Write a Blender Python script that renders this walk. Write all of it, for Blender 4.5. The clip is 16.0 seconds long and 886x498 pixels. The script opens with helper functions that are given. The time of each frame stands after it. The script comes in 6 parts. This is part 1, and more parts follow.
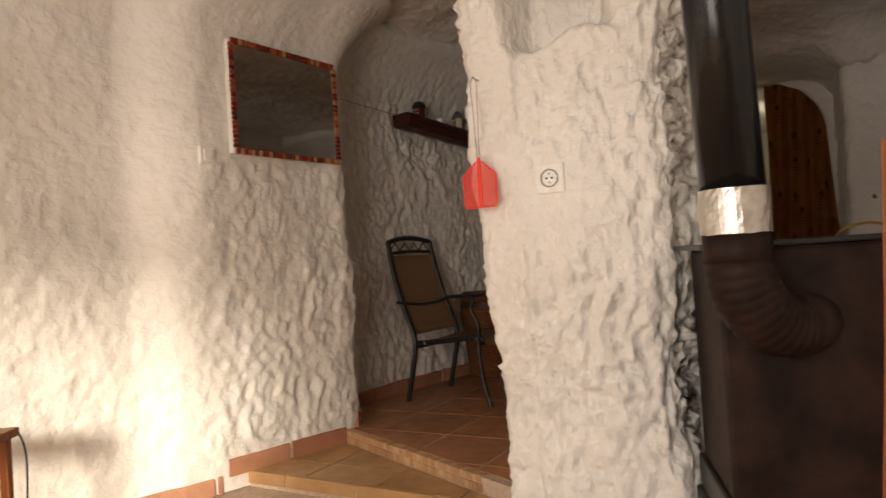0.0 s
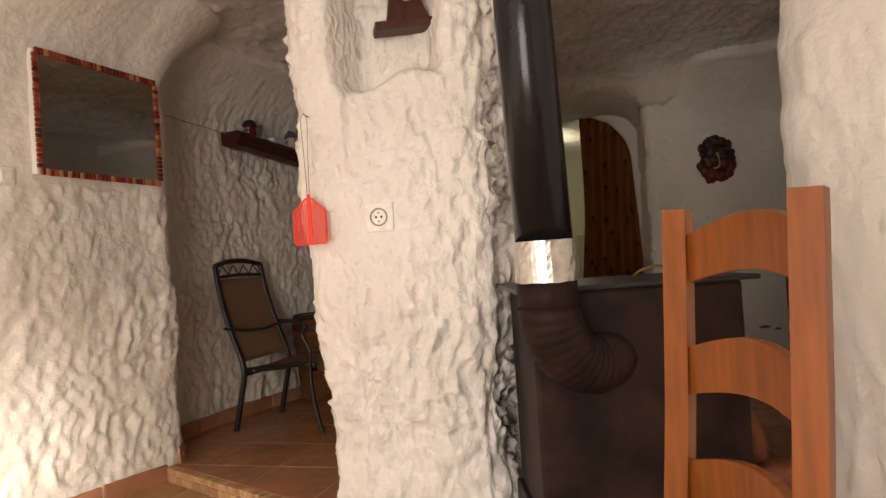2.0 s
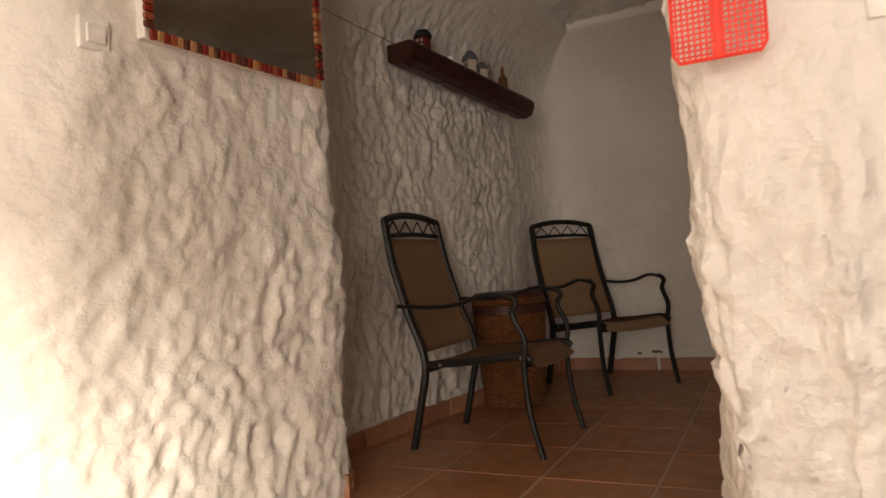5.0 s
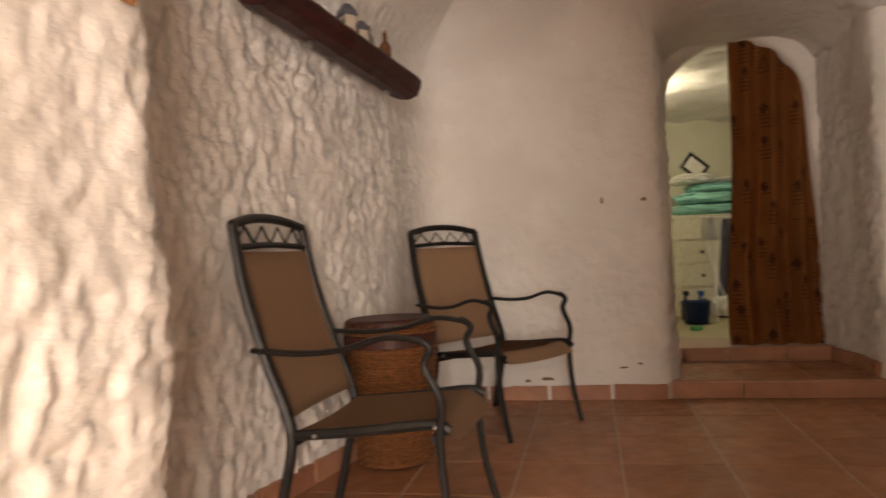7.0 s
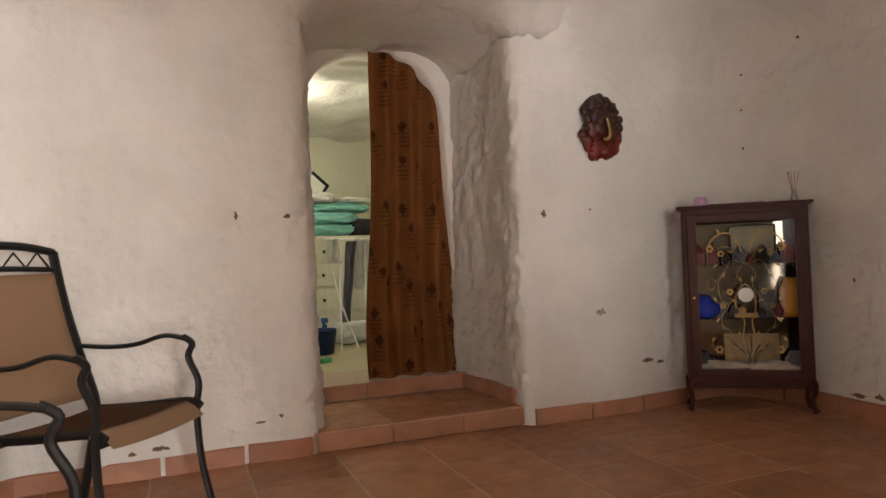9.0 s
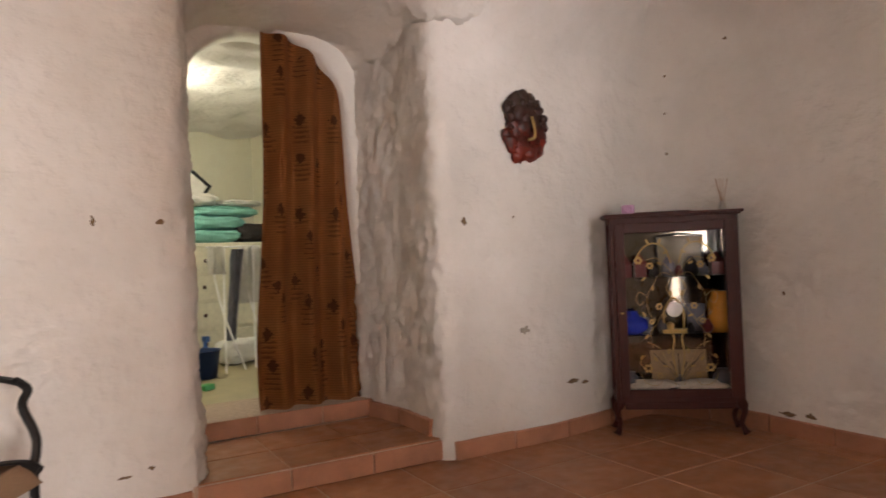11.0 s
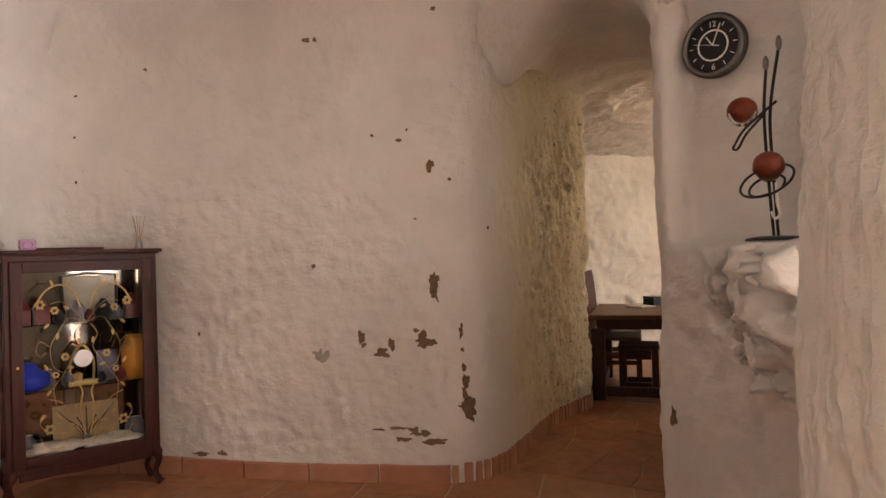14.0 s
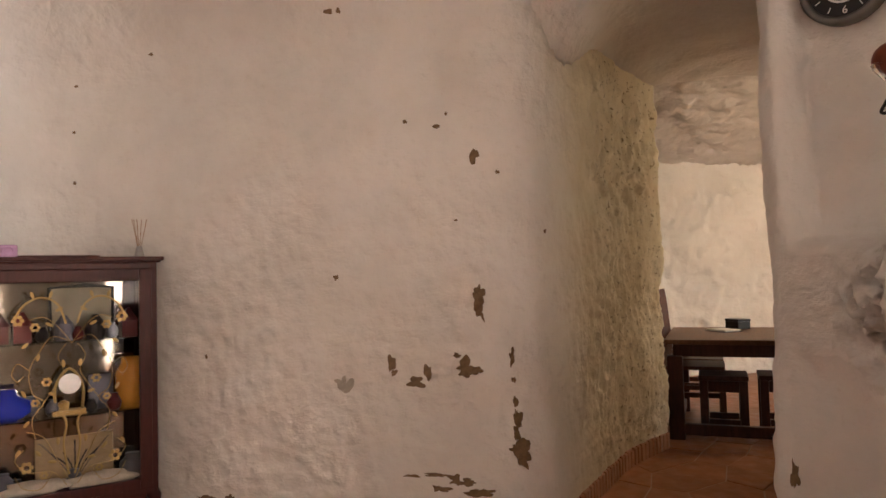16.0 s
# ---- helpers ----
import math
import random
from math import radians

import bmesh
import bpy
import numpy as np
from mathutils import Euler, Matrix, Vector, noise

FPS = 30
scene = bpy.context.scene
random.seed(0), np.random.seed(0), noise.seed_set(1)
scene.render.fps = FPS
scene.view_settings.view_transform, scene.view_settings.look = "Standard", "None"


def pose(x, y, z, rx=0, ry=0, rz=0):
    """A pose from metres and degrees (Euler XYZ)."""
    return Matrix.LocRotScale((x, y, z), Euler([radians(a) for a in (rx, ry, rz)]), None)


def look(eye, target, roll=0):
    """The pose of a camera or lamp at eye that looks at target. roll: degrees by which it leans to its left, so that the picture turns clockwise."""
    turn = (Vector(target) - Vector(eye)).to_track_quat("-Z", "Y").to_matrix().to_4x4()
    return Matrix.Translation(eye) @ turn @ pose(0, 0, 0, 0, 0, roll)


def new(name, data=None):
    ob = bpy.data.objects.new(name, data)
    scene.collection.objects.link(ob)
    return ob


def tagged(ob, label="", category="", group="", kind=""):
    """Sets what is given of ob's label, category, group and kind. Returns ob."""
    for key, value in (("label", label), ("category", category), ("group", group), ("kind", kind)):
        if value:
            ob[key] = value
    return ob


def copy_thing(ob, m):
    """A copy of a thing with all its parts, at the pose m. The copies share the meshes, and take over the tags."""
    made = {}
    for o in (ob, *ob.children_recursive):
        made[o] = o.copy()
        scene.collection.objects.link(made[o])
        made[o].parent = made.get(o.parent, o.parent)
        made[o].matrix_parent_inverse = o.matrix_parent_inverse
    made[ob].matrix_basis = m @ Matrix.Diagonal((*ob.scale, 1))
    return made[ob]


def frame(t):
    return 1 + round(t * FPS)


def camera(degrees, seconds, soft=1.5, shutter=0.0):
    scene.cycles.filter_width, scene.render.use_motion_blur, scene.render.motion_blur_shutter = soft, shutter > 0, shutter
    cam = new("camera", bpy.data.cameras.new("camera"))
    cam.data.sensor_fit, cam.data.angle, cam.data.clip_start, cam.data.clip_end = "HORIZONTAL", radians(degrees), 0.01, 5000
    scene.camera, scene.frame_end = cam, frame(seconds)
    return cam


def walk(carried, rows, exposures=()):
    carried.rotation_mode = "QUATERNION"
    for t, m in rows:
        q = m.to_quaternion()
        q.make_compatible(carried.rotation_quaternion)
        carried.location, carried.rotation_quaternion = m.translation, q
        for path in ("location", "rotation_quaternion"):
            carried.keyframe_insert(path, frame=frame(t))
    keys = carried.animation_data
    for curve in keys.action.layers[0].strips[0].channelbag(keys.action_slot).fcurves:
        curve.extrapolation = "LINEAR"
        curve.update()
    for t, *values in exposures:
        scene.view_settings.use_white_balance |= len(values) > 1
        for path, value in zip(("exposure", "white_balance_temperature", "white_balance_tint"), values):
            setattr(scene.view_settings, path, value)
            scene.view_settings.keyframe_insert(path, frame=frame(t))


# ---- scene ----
cam = camera(65.1, 16.0, 1.5, 0.35)
PATH = [
    (0, (0.799, -0.417, 0.919), (0.402, 1.543, 0.951), -3.8),
    (0.5, (0.822, -0.456, 0.917), (0.603, 1.532, 0.944), -3.7),
    (1, (0.815, -0.49, 0.916), (0.777, 1.509, 0.94), -3.6),
    (1.5, (0.802, -0.502, 0.96), (0.868, 1.497, 0.985), -3.6),
    (2, (0.829, -0.446, 1.011), (0.9, 1.552, 1.039), -3.8),
    (2.5, (0.823, -0.341, 0.984), (0.845, 1.659, 1.019), -4.0),
    (3, (0.708, -0.152, 0.962), (0.539, 1.84, 1.015), -3.9),
    (3.5, (0.471, 0.113, 0.903), (0.271, 2.102, 0.964), -3.8),
    (4, (0.349, 0.401, 0.872), (0.135, 2.389, 0.936), -3.8),
    (4.2, (0.316, 0.525, 0.857), (0.056, 2.507, 0.925), -3.7),
    (6.3, (-0.014, 1.436, 0.802), (-0.134, 3.433, 0.829), -3.1),
    (6.5, (-0.041, 1.547, 0.817), (-0.102, 3.546, 0.853), -3.1),
    (7, (-0.074, 1.793, 0.928), (0.154, 3.78, 0.945), -2.9),
    (7.5, (-0.061, 1.959, 0.946), (0.646, 3.83, 0.942), -2.4),
    (8, (-0.037, 2.179, 0.964), (0.896, 3.947, 0.958), -2.3),
    (8.2, (-0.03, 2.27, 0.96), (1.047, 3.955, 0.956), -2.3),
    (10.3, (0.131, 3.003, 1.031), (1.505, 4.456, 1.047), -2.6),
    (10.5, (0.169, 3.018, 1.035), (1.578, 4.438, 1.047), -2.6),
    (11, (0.236, 3.072, 1.024), (1.743, 4.386, 1.037), -2.5),
    (11.5, (0.308, 3.176, 1.053), (2.065, 4.132, 1.053), -1.9),
    (12, (0.352, 3.211, 1.107), (2.285, 3.723, 1.096), -1.6),
    (12.5, (0.402, 3.143, 1.109), (2.38, 3.437, 1.105), -1.6),
    (13, (0.389, 3.166, 1.119), (2.387, 3.263, 1.123), -1.5),
    (13.5, (0.352, 3.187, 1.116), (2.348, 3.057, 1.121), -1.4),
    (14, (0.355, 3.213, 1.131), (2.344, 3.005, 1.141), -1.6),
    (14.5, (0.466, 3.176, 1.112), (2.456, 2.981, 1.134), -1.7),
    (15, (0.672, 3.114, 1.127), (2.667, 2.983, 1.157), -1.8),
    (15.5, (0.817, 3.114, 1.12), (2.816, 3.094, 1.153), -1.9),
    (16, (0.945, 3.11, 1.067), (2.943, 3.065, 1.15), -1.5),
]
walk(cam, [(t, look(eye, target, roll)) for t, eye, target, roll in PATH],
     [(0, -0.25, 6500, 10), (0.5, -0.15, 6500, 11), (1.5, 0.0, 6500, 12), (2.5, 0.0, 6500, 11), (4.0, -0.22, 6500, 10), (4.2, -0.2, 6500, 10), (6.3, 0.85, 6750, 14), (7.0, 1.28, 6750, 15), (8.2, 1.7, 6100, 9), (10.3, 1.88, 5900, 13), (12.0, 2.32, 6000, 15), (16, 2.6, 6150, 15)])

# ---- world and light ----
world = bpy.data.worlds.new("sky")
scene.world = world
world.use_nodes = True
wn = world.node_tree.nodes
sky = wn.new("ShaderNodeTexSky")
sky.sky_type, sky.sun_disc = "NISHITA", False
sky.sun_elevation, sky.sun_rotation = radians(15.3), radians(165)
world.node_tree.links.new(sky.outputs[0], wn["Background"].inputs[0])
wn["Background"].inputs[1].default_value = 0.12


def lamp(name, kind, power, colour, m, size=0.1, size_y=None, spread=None):
    data = bpy.data.lights.new(name, kind)
    data.energy, data.color = power, colour
    if kind == "AREA":
        data.size = size
        if size_y:
            data.shape, data.size_y = "RECTANGLE", size_y
        if spread:
            data.spread = radians(spread)
    elif kind == "POINT":
        data.shadow_soft_size = size
    ob = new(name, data)
    ob.matrix_world = m
    return ob


# the low sun through the front doorway, and the sky's light standing in it
sun_data = bpy.data.lights.new("sun", "SUN")
sun_data.energy, sun_data.color, sun_data.angle = 6.5, (1.0, 0.88, 0.70), radians(8)
sun = new("sun", sun_data)
sun.matrix_world = look((1.34, -5.0, 1.42), (0, 0, 0.02))
lamp("door_daylight", "AREA", 97, (1.0, 0.90, 0.80), look((-0.35, -2.36, 1.1), (-0.4, 1.5, 2.05)), 1.7, 2.0)
# the bedroom's ceiling lamp and the dining room's lamp
lamp("bedroom_lamp", "POINT", 9, (1.0, 0.90, 0.62), Matrix.Translation((2.55, 7.75, 2.08)), 0.08)
lamp("dining_lamp", "POINT", 4.4, (1.0, 0.74, 0.40), Matrix.Translation((5.42, -0.45, 2.0)), 0.10)

# ---- materials ----


def material(name, rough=0.8, metal=0.0, spec=0.3):
    m = bpy.data.materials.new(name)
    m.use_nodes = True
    b = m.node_tree.nodes["Principled BSDF"]
    b.inputs["Roughness"].default_value = rough
    b.inputs["Metallic"].default_value = metal
    b.inputs["Specular IOR Level"].default_value = spec
    return m, m.node_tree.nodes, m.node_tree.links, b


def ramp(nodes, links, fac, stops):
    r = nodes.new("ShaderNodeValToRGB")
    while len(r.color_ramp.elements) < len(stops):
        r.color_ramp.elements.new(0.5)
    for e, (p, c) in zip(r.color_ramp.elements, stops):
        e.position, e.color = p, (*c, 1)
    links.new(fac, r.inputs[0])
    return r.outputs[0]


def noise_node(nodes, links, scale, detail=4, rough=0.55, vec=None, stretch=None):
    n = nodes.new("ShaderNodeTexNoise")
    n.inputs["Scale"].default_value, n.inputs["Detail"].default_value, n.inputs["Roughness"].default_value = scale, detail, rough
    if vec is None:
        vec = nodes.new("ShaderNodeTexCoord").outputs["Object"]
    if stretch:
        mp = nodes.new("ShaderNodeMapping")
        mp.inputs["Scale"].default_value = stretch
        links.new(vec, mp.inputs["Vector"])
        vec = mp.outputs[0]
    links.new(vec, n.inputs["Vector"])
    return n.outputs["Fac"]


def bump(nodes, links, b, height, strength, dist=0.01):
    n = nodes.new("ShaderNodeBump")
    n.inputs["Strength"].default_value, n.inputs["Distance"].default_value = strength, dist
    links.new(height, n.inputs["Height"])
    links.new(n.outputs[0], b.inputs["Normal"])


def mixc(nodes, links, fac, a, c, mode="MIX"):
    n = nodes.new("ShaderNodeMix")
    n.data_type, n.blend_type = "RGBA", mode
    for sock, v in ((n.inputs[0], fac), (n.inputs[6], a), (n.inputs[7], c)):
        if hasattr(v, "links"):
            links.new(v, sock)
        else:
            sock.default_value = v if isinstance(v, (int, float)) else (*v, 1)
    return n.outputs[2]


def plaster(name, base, dirty, rough=0.62, fine=0.35, yellow_end=False, hewn=0.0):
    """Limewash: white, with faint stains, brush marks and fine relief."""
    m, n, l, b = material(name, rough, 0, 0.35)
    stain = ramp(n, l, noise_node(n, l, 1.7, 5, 0.6), [(0.42, dirty), (0.62, base)])
    speck = ramp(n, l, noise_node(n, l, 46, 3, 0.6), [(0.22, (0.93, 0.92, 0.9)), (0.4, (1, 1, 1))])
    colour = mixc(n, l, 1.0, stain, speck, "MULTIPLY")
    if yellow_end:
        # colour turns yellow towards the passage, with dark pits further in
        pos = n.new("ShaderNodeNewGeometry").outputs["Position"]
        sep = n.new("ShaderNodeSeparateXYZ")
        l.new(pos, sep.inputs[0])
        far = n.new("ShaderNodeMath")
        far.operation = "SUBTRACT"
        l.new(sep.outputs["X"], far.inputs[0])
        l.new(sep.outputs["Y"], far.inputs[1])
        wob = n.new("ShaderNodeMath")
        wob.operation = "MULTIPLY_ADD"
        l.new(noise_node(n, l, 5, 4, 0.6), wob.inputs[0])
        wob.inputs[1].default_value = 0.35
        l.new(far.outputs[0], wob.inputs[2])
        fit01 = n.new("ShaderNodeMapRange")
        fit01.inputs["From Min"].default_value, fit01.inputs["From Max"].default_value = 1.25, 2.1
        l.new(wob.outputs[0], fit01.inputs["Value"])
        yellowish = ramp(n, l, noise_node(n, l, 3.2, 5, 0.6), [(0.35, (0.64, 0.55, 0.37)), (0.65, (0.77, 0.69, 0.51))])
        colour = mixc(n, l, fit01.outputs[0], colour, yellowish)
        deep = n.new("ShaderNodeMapRange")
        deep.inputs["From Min"].default_value, deep.inputs["From Max"].default_value = 2.15, 2.6
        l.new(wob.outputs[0], deep.inputs["Value"])
        pits = ramp(n, l, noise_node(n, l, 30, 4, 0.7), [(0.34, (0.34, 0.28, 0.20)), (0.42, (1, 1, 1))])
        colour = mixc(n, l, deep.outputs[0], colour, mixc(n, l, 1.0, colour, pits, "MULTIPLY"))
    l.new(colour, b.inputs["Base Color"])
    h = n.new("ShaderNodeMath")
    h.operation = "ADD"
    l.new(noise_node(n, l, 22, 4, 0.5), h.inputs[0])
    l.new(noise_node(n, l, 9, 5, 0.6, stretch=(0.7, 0.7, 1.6)), h.inputs[1])
    height = h.outputs[0]
    if hewn:
        # small slanting pick strokes
        mp = n.new("ShaderNodeMapping")
        mp.inputs["Scale"].default_value, mp.inputs["Rotation"].default_value = (1, 1, 0.5), (0, radians(14), 0)
        warp = n.new("ShaderNodeVectorMath")
        warp.operation = "MULTIPLY_ADD"
        nz = n.new("ShaderNodeTexNoise")
        nz.inputs["Scale"].default_value = 6
        co = n.new("ShaderNodeTexCoord").outputs["Object"]
        l.new(co, nz.inputs["Vector"])
        l.new(nz.outputs["Color"], warp.inputs[0])
        warp.inputs[1].default_value = (0.09, 0.09, 0.09)
        l.new(co, warp.inputs[2])
        l.new(warp.outputs[0], mp.inputs["Vector"])
        vo = n.new("ShaderNodeTexVoronoi")
        vo.inputs["Scale"].default_value = 30
        l.new(mp.outputs[0], vo.inputs["Vector"])
        more = n.new("ShaderNodeMath")
        more.operation = "MULTIPLY_ADD"
        l.new(vo.outputs["Distance"], more.inputs[0])
        more.inputs[1].default_value = hewn
        l.new(height, more.inputs[2])
        height = more.outputs[0]
    bump(n, l, b, height, fine, 0.02)
    return m


def plain(name, colour, rough=0.6, metal=0.0, vary=0.12, scale=18, relief=0.15, stretch=None, spec=0.3):
    """One colour with grain and a little wear."""
    m, n, l, b = material(name, rough, metal, spec)
    fac = noise_node(n, l, scale, 5, 0.6, stretch=stretch)
    lo, hi = [c * (1 - vary) for c in colour], [min(1, c * (1 + vary)) for c in colour]
    l.new(ramp(n, l, fac, [(0.3, lo), (0.7, hi)]), b.inputs["Base Color"])
    if relief:
        bump(n, l, b, fac, relief, 0.004)
    return m


def tile_mat(name, dark, light, rough=0.42):
    """Terracotta: each piece its own shade, clouded, with a soft glaze."""
    m, n, l, b = material(name, rough, 0, 0.4)
    rnd = n.new("ShaderNodeObjectInfo").outputs["Random"]
    base = ramp(n, l, rnd, [(0.0, dark), (1.0, light)])
    geo = n.new("ShaderNodeNewGeometry").outputs["Position"]
    cloud = ramp(n, l, noise_node(n, l, 5.5, 6, 0.62, vec=geo), [(0.3, (0.76, 0.75, 0.73)), (0.68, (1.1, 1.09, 1.05))])
    l.new(mixc(n, l, 1.0, base, cloud, "MULTIPLY"), b.inputs["Base Color"])
    l.new(ramp(n, l, noise_node(n, l, 14, 4, 0.5, vec=geo), [(0.3, (0.3, 0.3, 0.3)), (0.7, (0.55, 0.55, 0.55))]), b.inputs["Roughness"])
    bump(n, l, b, noise_node(n, l, 30, 5, 0.6, vec=geo), 0.12, 0.006)
    return m


WHITE = plaster("limewash", (0.82, 0.79, 0.75), (0.75, 0.715, 0.67), 0.46, 0.5)
WHITE_HEWN = plaster("limewash_hewn", (0.82, 0.79, 0.75), (0.75, 0.715, 0.67), 0.46, 0.6, False, 0.9)
WHITE_SMOOTH = plaster("limewash_smooth", (0.82, 0.79, 0.755), (0.74, 0.71, 0.67), 0.48, 0.45)
WHITE_TO_YELLOW = plaster("limewash_to_yellow", (0.82, 0.79, 0.755), (0.74, 0.71, 0.67), 0.5, 0.5, True)
CEIL = plaster("limewash_ceiling", (0.81, 0.78, 0.74), (0.72, 0.685, 0.64), 0.6, 0.55)
TILE = tile_mat("terracotta_tile", (0.37, 0.165, 0.08), (0.45, 0.215, 0.11))
TILE_BASE = tile_mat("terracotta_skirting", (0.40, 0.18, 0.105), (0.50, 0.26, 0.165))
TILE_SAND = tile_mat("sandy_floor_tile", (0.40, 0.23, 0.10), (0.48, 0.29, 0.14))
MOSAIC = tile_mat("mosaic_edging", (0.40, 0.21, 0.10), (0.56, 0.36, 0.20))
GROUT = plain("grout", (0.50, 0.38, 0.29), 0.9, 0, 0.2, 40, 0.3)
STONE_FLOOR = tile_mat("terracotta_flagstone", (0.33, 0.13, 0.06), (0.42, 0.18, 0.085), 0.5)
IRON = plain("black_iron", (0.022, 0.02, 0.019), 0.42, 0.3, 0.25, 30, 0.1)
WOOD_ORANGE = plain("orange_pine", (0.215, 0.063, 0.010), 0.42, 0, 0.22, 9, 0.1, (6, 6, 0.7), 0.3)
WOOD_DARK = plain("dark_oak", (0.06, 0.02, 0.014), 0.5, 0, 0.35, 9, 0.2, (5, 5, 1))
MAHOGANY = plain("mahogany", (0.05, 0.0095, 0.0065), 0.4, 0, 0.3, 10, 0.08, (6, 6, 0.8), 0.25)
SLING = plain("brown_sling_fabric", (0.33, 0.205, 0.12), 0.8, 0, 0.15, 260, 0.06)
WOOD_BEAM = plain("reddish_dark_beam", (0.045, 0.012, 0.009), 0.42, 0, 0.4, 7, 0.3, (1.5, 1.5, 6))
TABLE_OAK = plain("worn_brown_oak", (0.13, 0.055, 0.025), 0.42, 0, 0.3, 9, 0.15, (1, 6, 6))
CHAIR_OAK = plain("brown_stained_oak", (0.11, 0.038, 0.018), 0.45, 0, 0.3, 9, 0.15, (5, 5, 1))
RUST = plain("rusty_stove_steel", (0.020, 0.0098, 0.0076), 0.6, 0.0, 0.8, 6, 0.25, None, 0.15)

# ---- mesh helpers ----


def mesh_object(name, bm, mat, smooth=False):
    me = bpy.data.meshes.new(name)
    bmesh.ops.recalc_face_normals(bm, faces=bm.faces)
    bm.to_mesh(me)
    bm.free()
    for f in me.polygons:
        f.use_smooth = smooth
    for mm in (mat if isinstance(mat, (list, tuple)) else [mat]):
        me.materials.append(mm)
    return new(name, me)


def part(name, bm, mat, parent, label="", smooth=False):
    ob = mesh_object(name, bm, mat, smooth)
    ob.parent = parent
    if label:
        ob["label"] = label
    return ob


def thing(name, label, category, m=None, group="", kind=""):
    ob = new(name)
    ob.empty_display_size = 0.1
    if m is not None:
        ob.matrix_world = m
    return tagged(ob, label, category, group, kind)


def box(sx, sy, sz, m=None, bevel=0.004, bm=None, seg=2):
    """A bevelled box whose base centre is at the origin of m."""
    b2 = bmesh.new()
    bmesh.ops.create_cube(b2, size=1.0, matrix=Matrix.Translation((0, 0, sz / 2)) @ Matrix.Diagonal((sx, sy, sz, 1)))
    if bevel:
        bmesh.ops.bevel(b2, geom=b2.edges[:], offset=min(bevel, 0.45 * min(sx, sy, sz)), segments=seg, affect="EDGES", profile=0.6)
    if m is not None:
        bmesh.ops.transform(b2, matrix=m, verts=b2.verts)
    return join(bm, b2)


def join(bm, b2):
    if bm is None:
        return b2
    me = bpy.data.meshes.new("tmp")
    b2.to_mesh(me)
    bm.from_mesh(me)
    bpy.data.meshes.remove(me)
    b2.free()
    return bm


def lathe(profile, seg=24, m=None, bm=None, cap=True):
    """A turned body from (radius, height) pairs."""
    b2 = bmesh.new()
    rings = []
    for r, z in profile:
        rings.append([b2.verts.new((r * math.cos(2 * math.pi * i / seg), r * math.sin(2 * math.pi * i / seg), z)) for i in range(seg)])
    for a, c in zip(rings, rings[1:]):
        for i in range(seg):
            b2.faces.new((a[i], a[(i + 1) % seg], c[(i + 1) % seg], c[i]))
    if cap:
        b2.faces.new(rings[0][::-1]), b2.faces.new(rings[-1])
    if m is not None:
        bmesh.ops.transform(b2, matrix=m, verts=b2.verts)
    return join(bm, b2)


def catmull(pts, n=8, closed=False):
    """A smooth line through the points."""
    P = [Vector(p) for p in pts]
    out = []
    k = len(P)
    for i in range(k if closed else k - 1):
        if closed:
            a, b, c, d = P[i - 1], P[i], P[(i + 1) % k], P[(i + 2) % k]
        else:
            a, b, c, d = P[max(i - 1, 0)], P[i], P[i + 1], P[min(i + 2, k - 1)]
        for j in range(n):
            t = j / n
            out.append(0.5 * (2 * b + (c - a) * t + (2 * a - 5 * b + 4 * c - d) * t * t + (3 * b - a - 3 * c + d) * t ** 3))
    if not closed:
        out.append(P[-1].copy())
    return out


def tube(pts, radius, seg=8, bm=None, smooth_n=6, flat=1.0, closed=False, taper=None):
    """A rod along a smooth line; flat squeezes it across."""
    line = catmull(pts, smooth_n, closed) if smooth_n else [Vector(p) for p in pts]
    b2 = bmesh.new()
    rings, up, n = [], None, len(line)
    for i, p in enumerate(line):
        if closed:
            d = (line[(i + 1) % n] - line[i - 1]).normalized()
        else:
            d = (line[min(i + 1, n - 1)] - line[max(i - 1, 0)]).normalized()
        if up is None:
            up = Vector((0, 0, 1)) if abs(d.z) < 0.9 else Vector((0, 1, 0))
        side = d.cross(up).normalized()
        up = side.cross(d).normalized()
        r = radius * (taper(i / max(1, n - 1)) if taper else 1)
        rings.append([b2.verts.new(p + side * (r * math.cos(2 * math.pi * j / seg)) + up * (r * flat * math.sin(2 * math.pi * j / seg))) for j in range(seg)])
    pairs = list(zip(rings, rings[1:])) + ([(rings[-1], rings[0])] if closed else [])
    for a, c in pairs:
        for j in range(seg):
            b2.faces.new((a[j], a[(j + 1) % seg], c[(j + 1) % seg], c[j]))
    if not closed:
        b2.faces.new(rings[0][::-1]), b2.faces.new(rings[-1])
    return join(bm, b2)


def resample(line, step, closed=False):
    """Points at even steps along a plan line."""
    L = line + ([line[0]] if closed else [])
    d = [0.0]
    for a, b in zip(L, L[1:]):
        d.append(d[-1] + (b - a).length)
    n = max(2, round(d[-1] / step))
    out, k = [], 0
    for i in range(n if closed else n + 1):
        s = d[-1] * i / n
        while k < len(d) - 2 and d[k + 1] < s:
            k += 1
        f = (s - d[k]) / max(1e-9, d[k + 1] - d[k])
        out.append(L[k].lerp(L[k + 1], f))
    return out, d[-1]


def smooth01(v):
    v = min(1, max(0, v))
    return v * v * (3 - 2 * v)


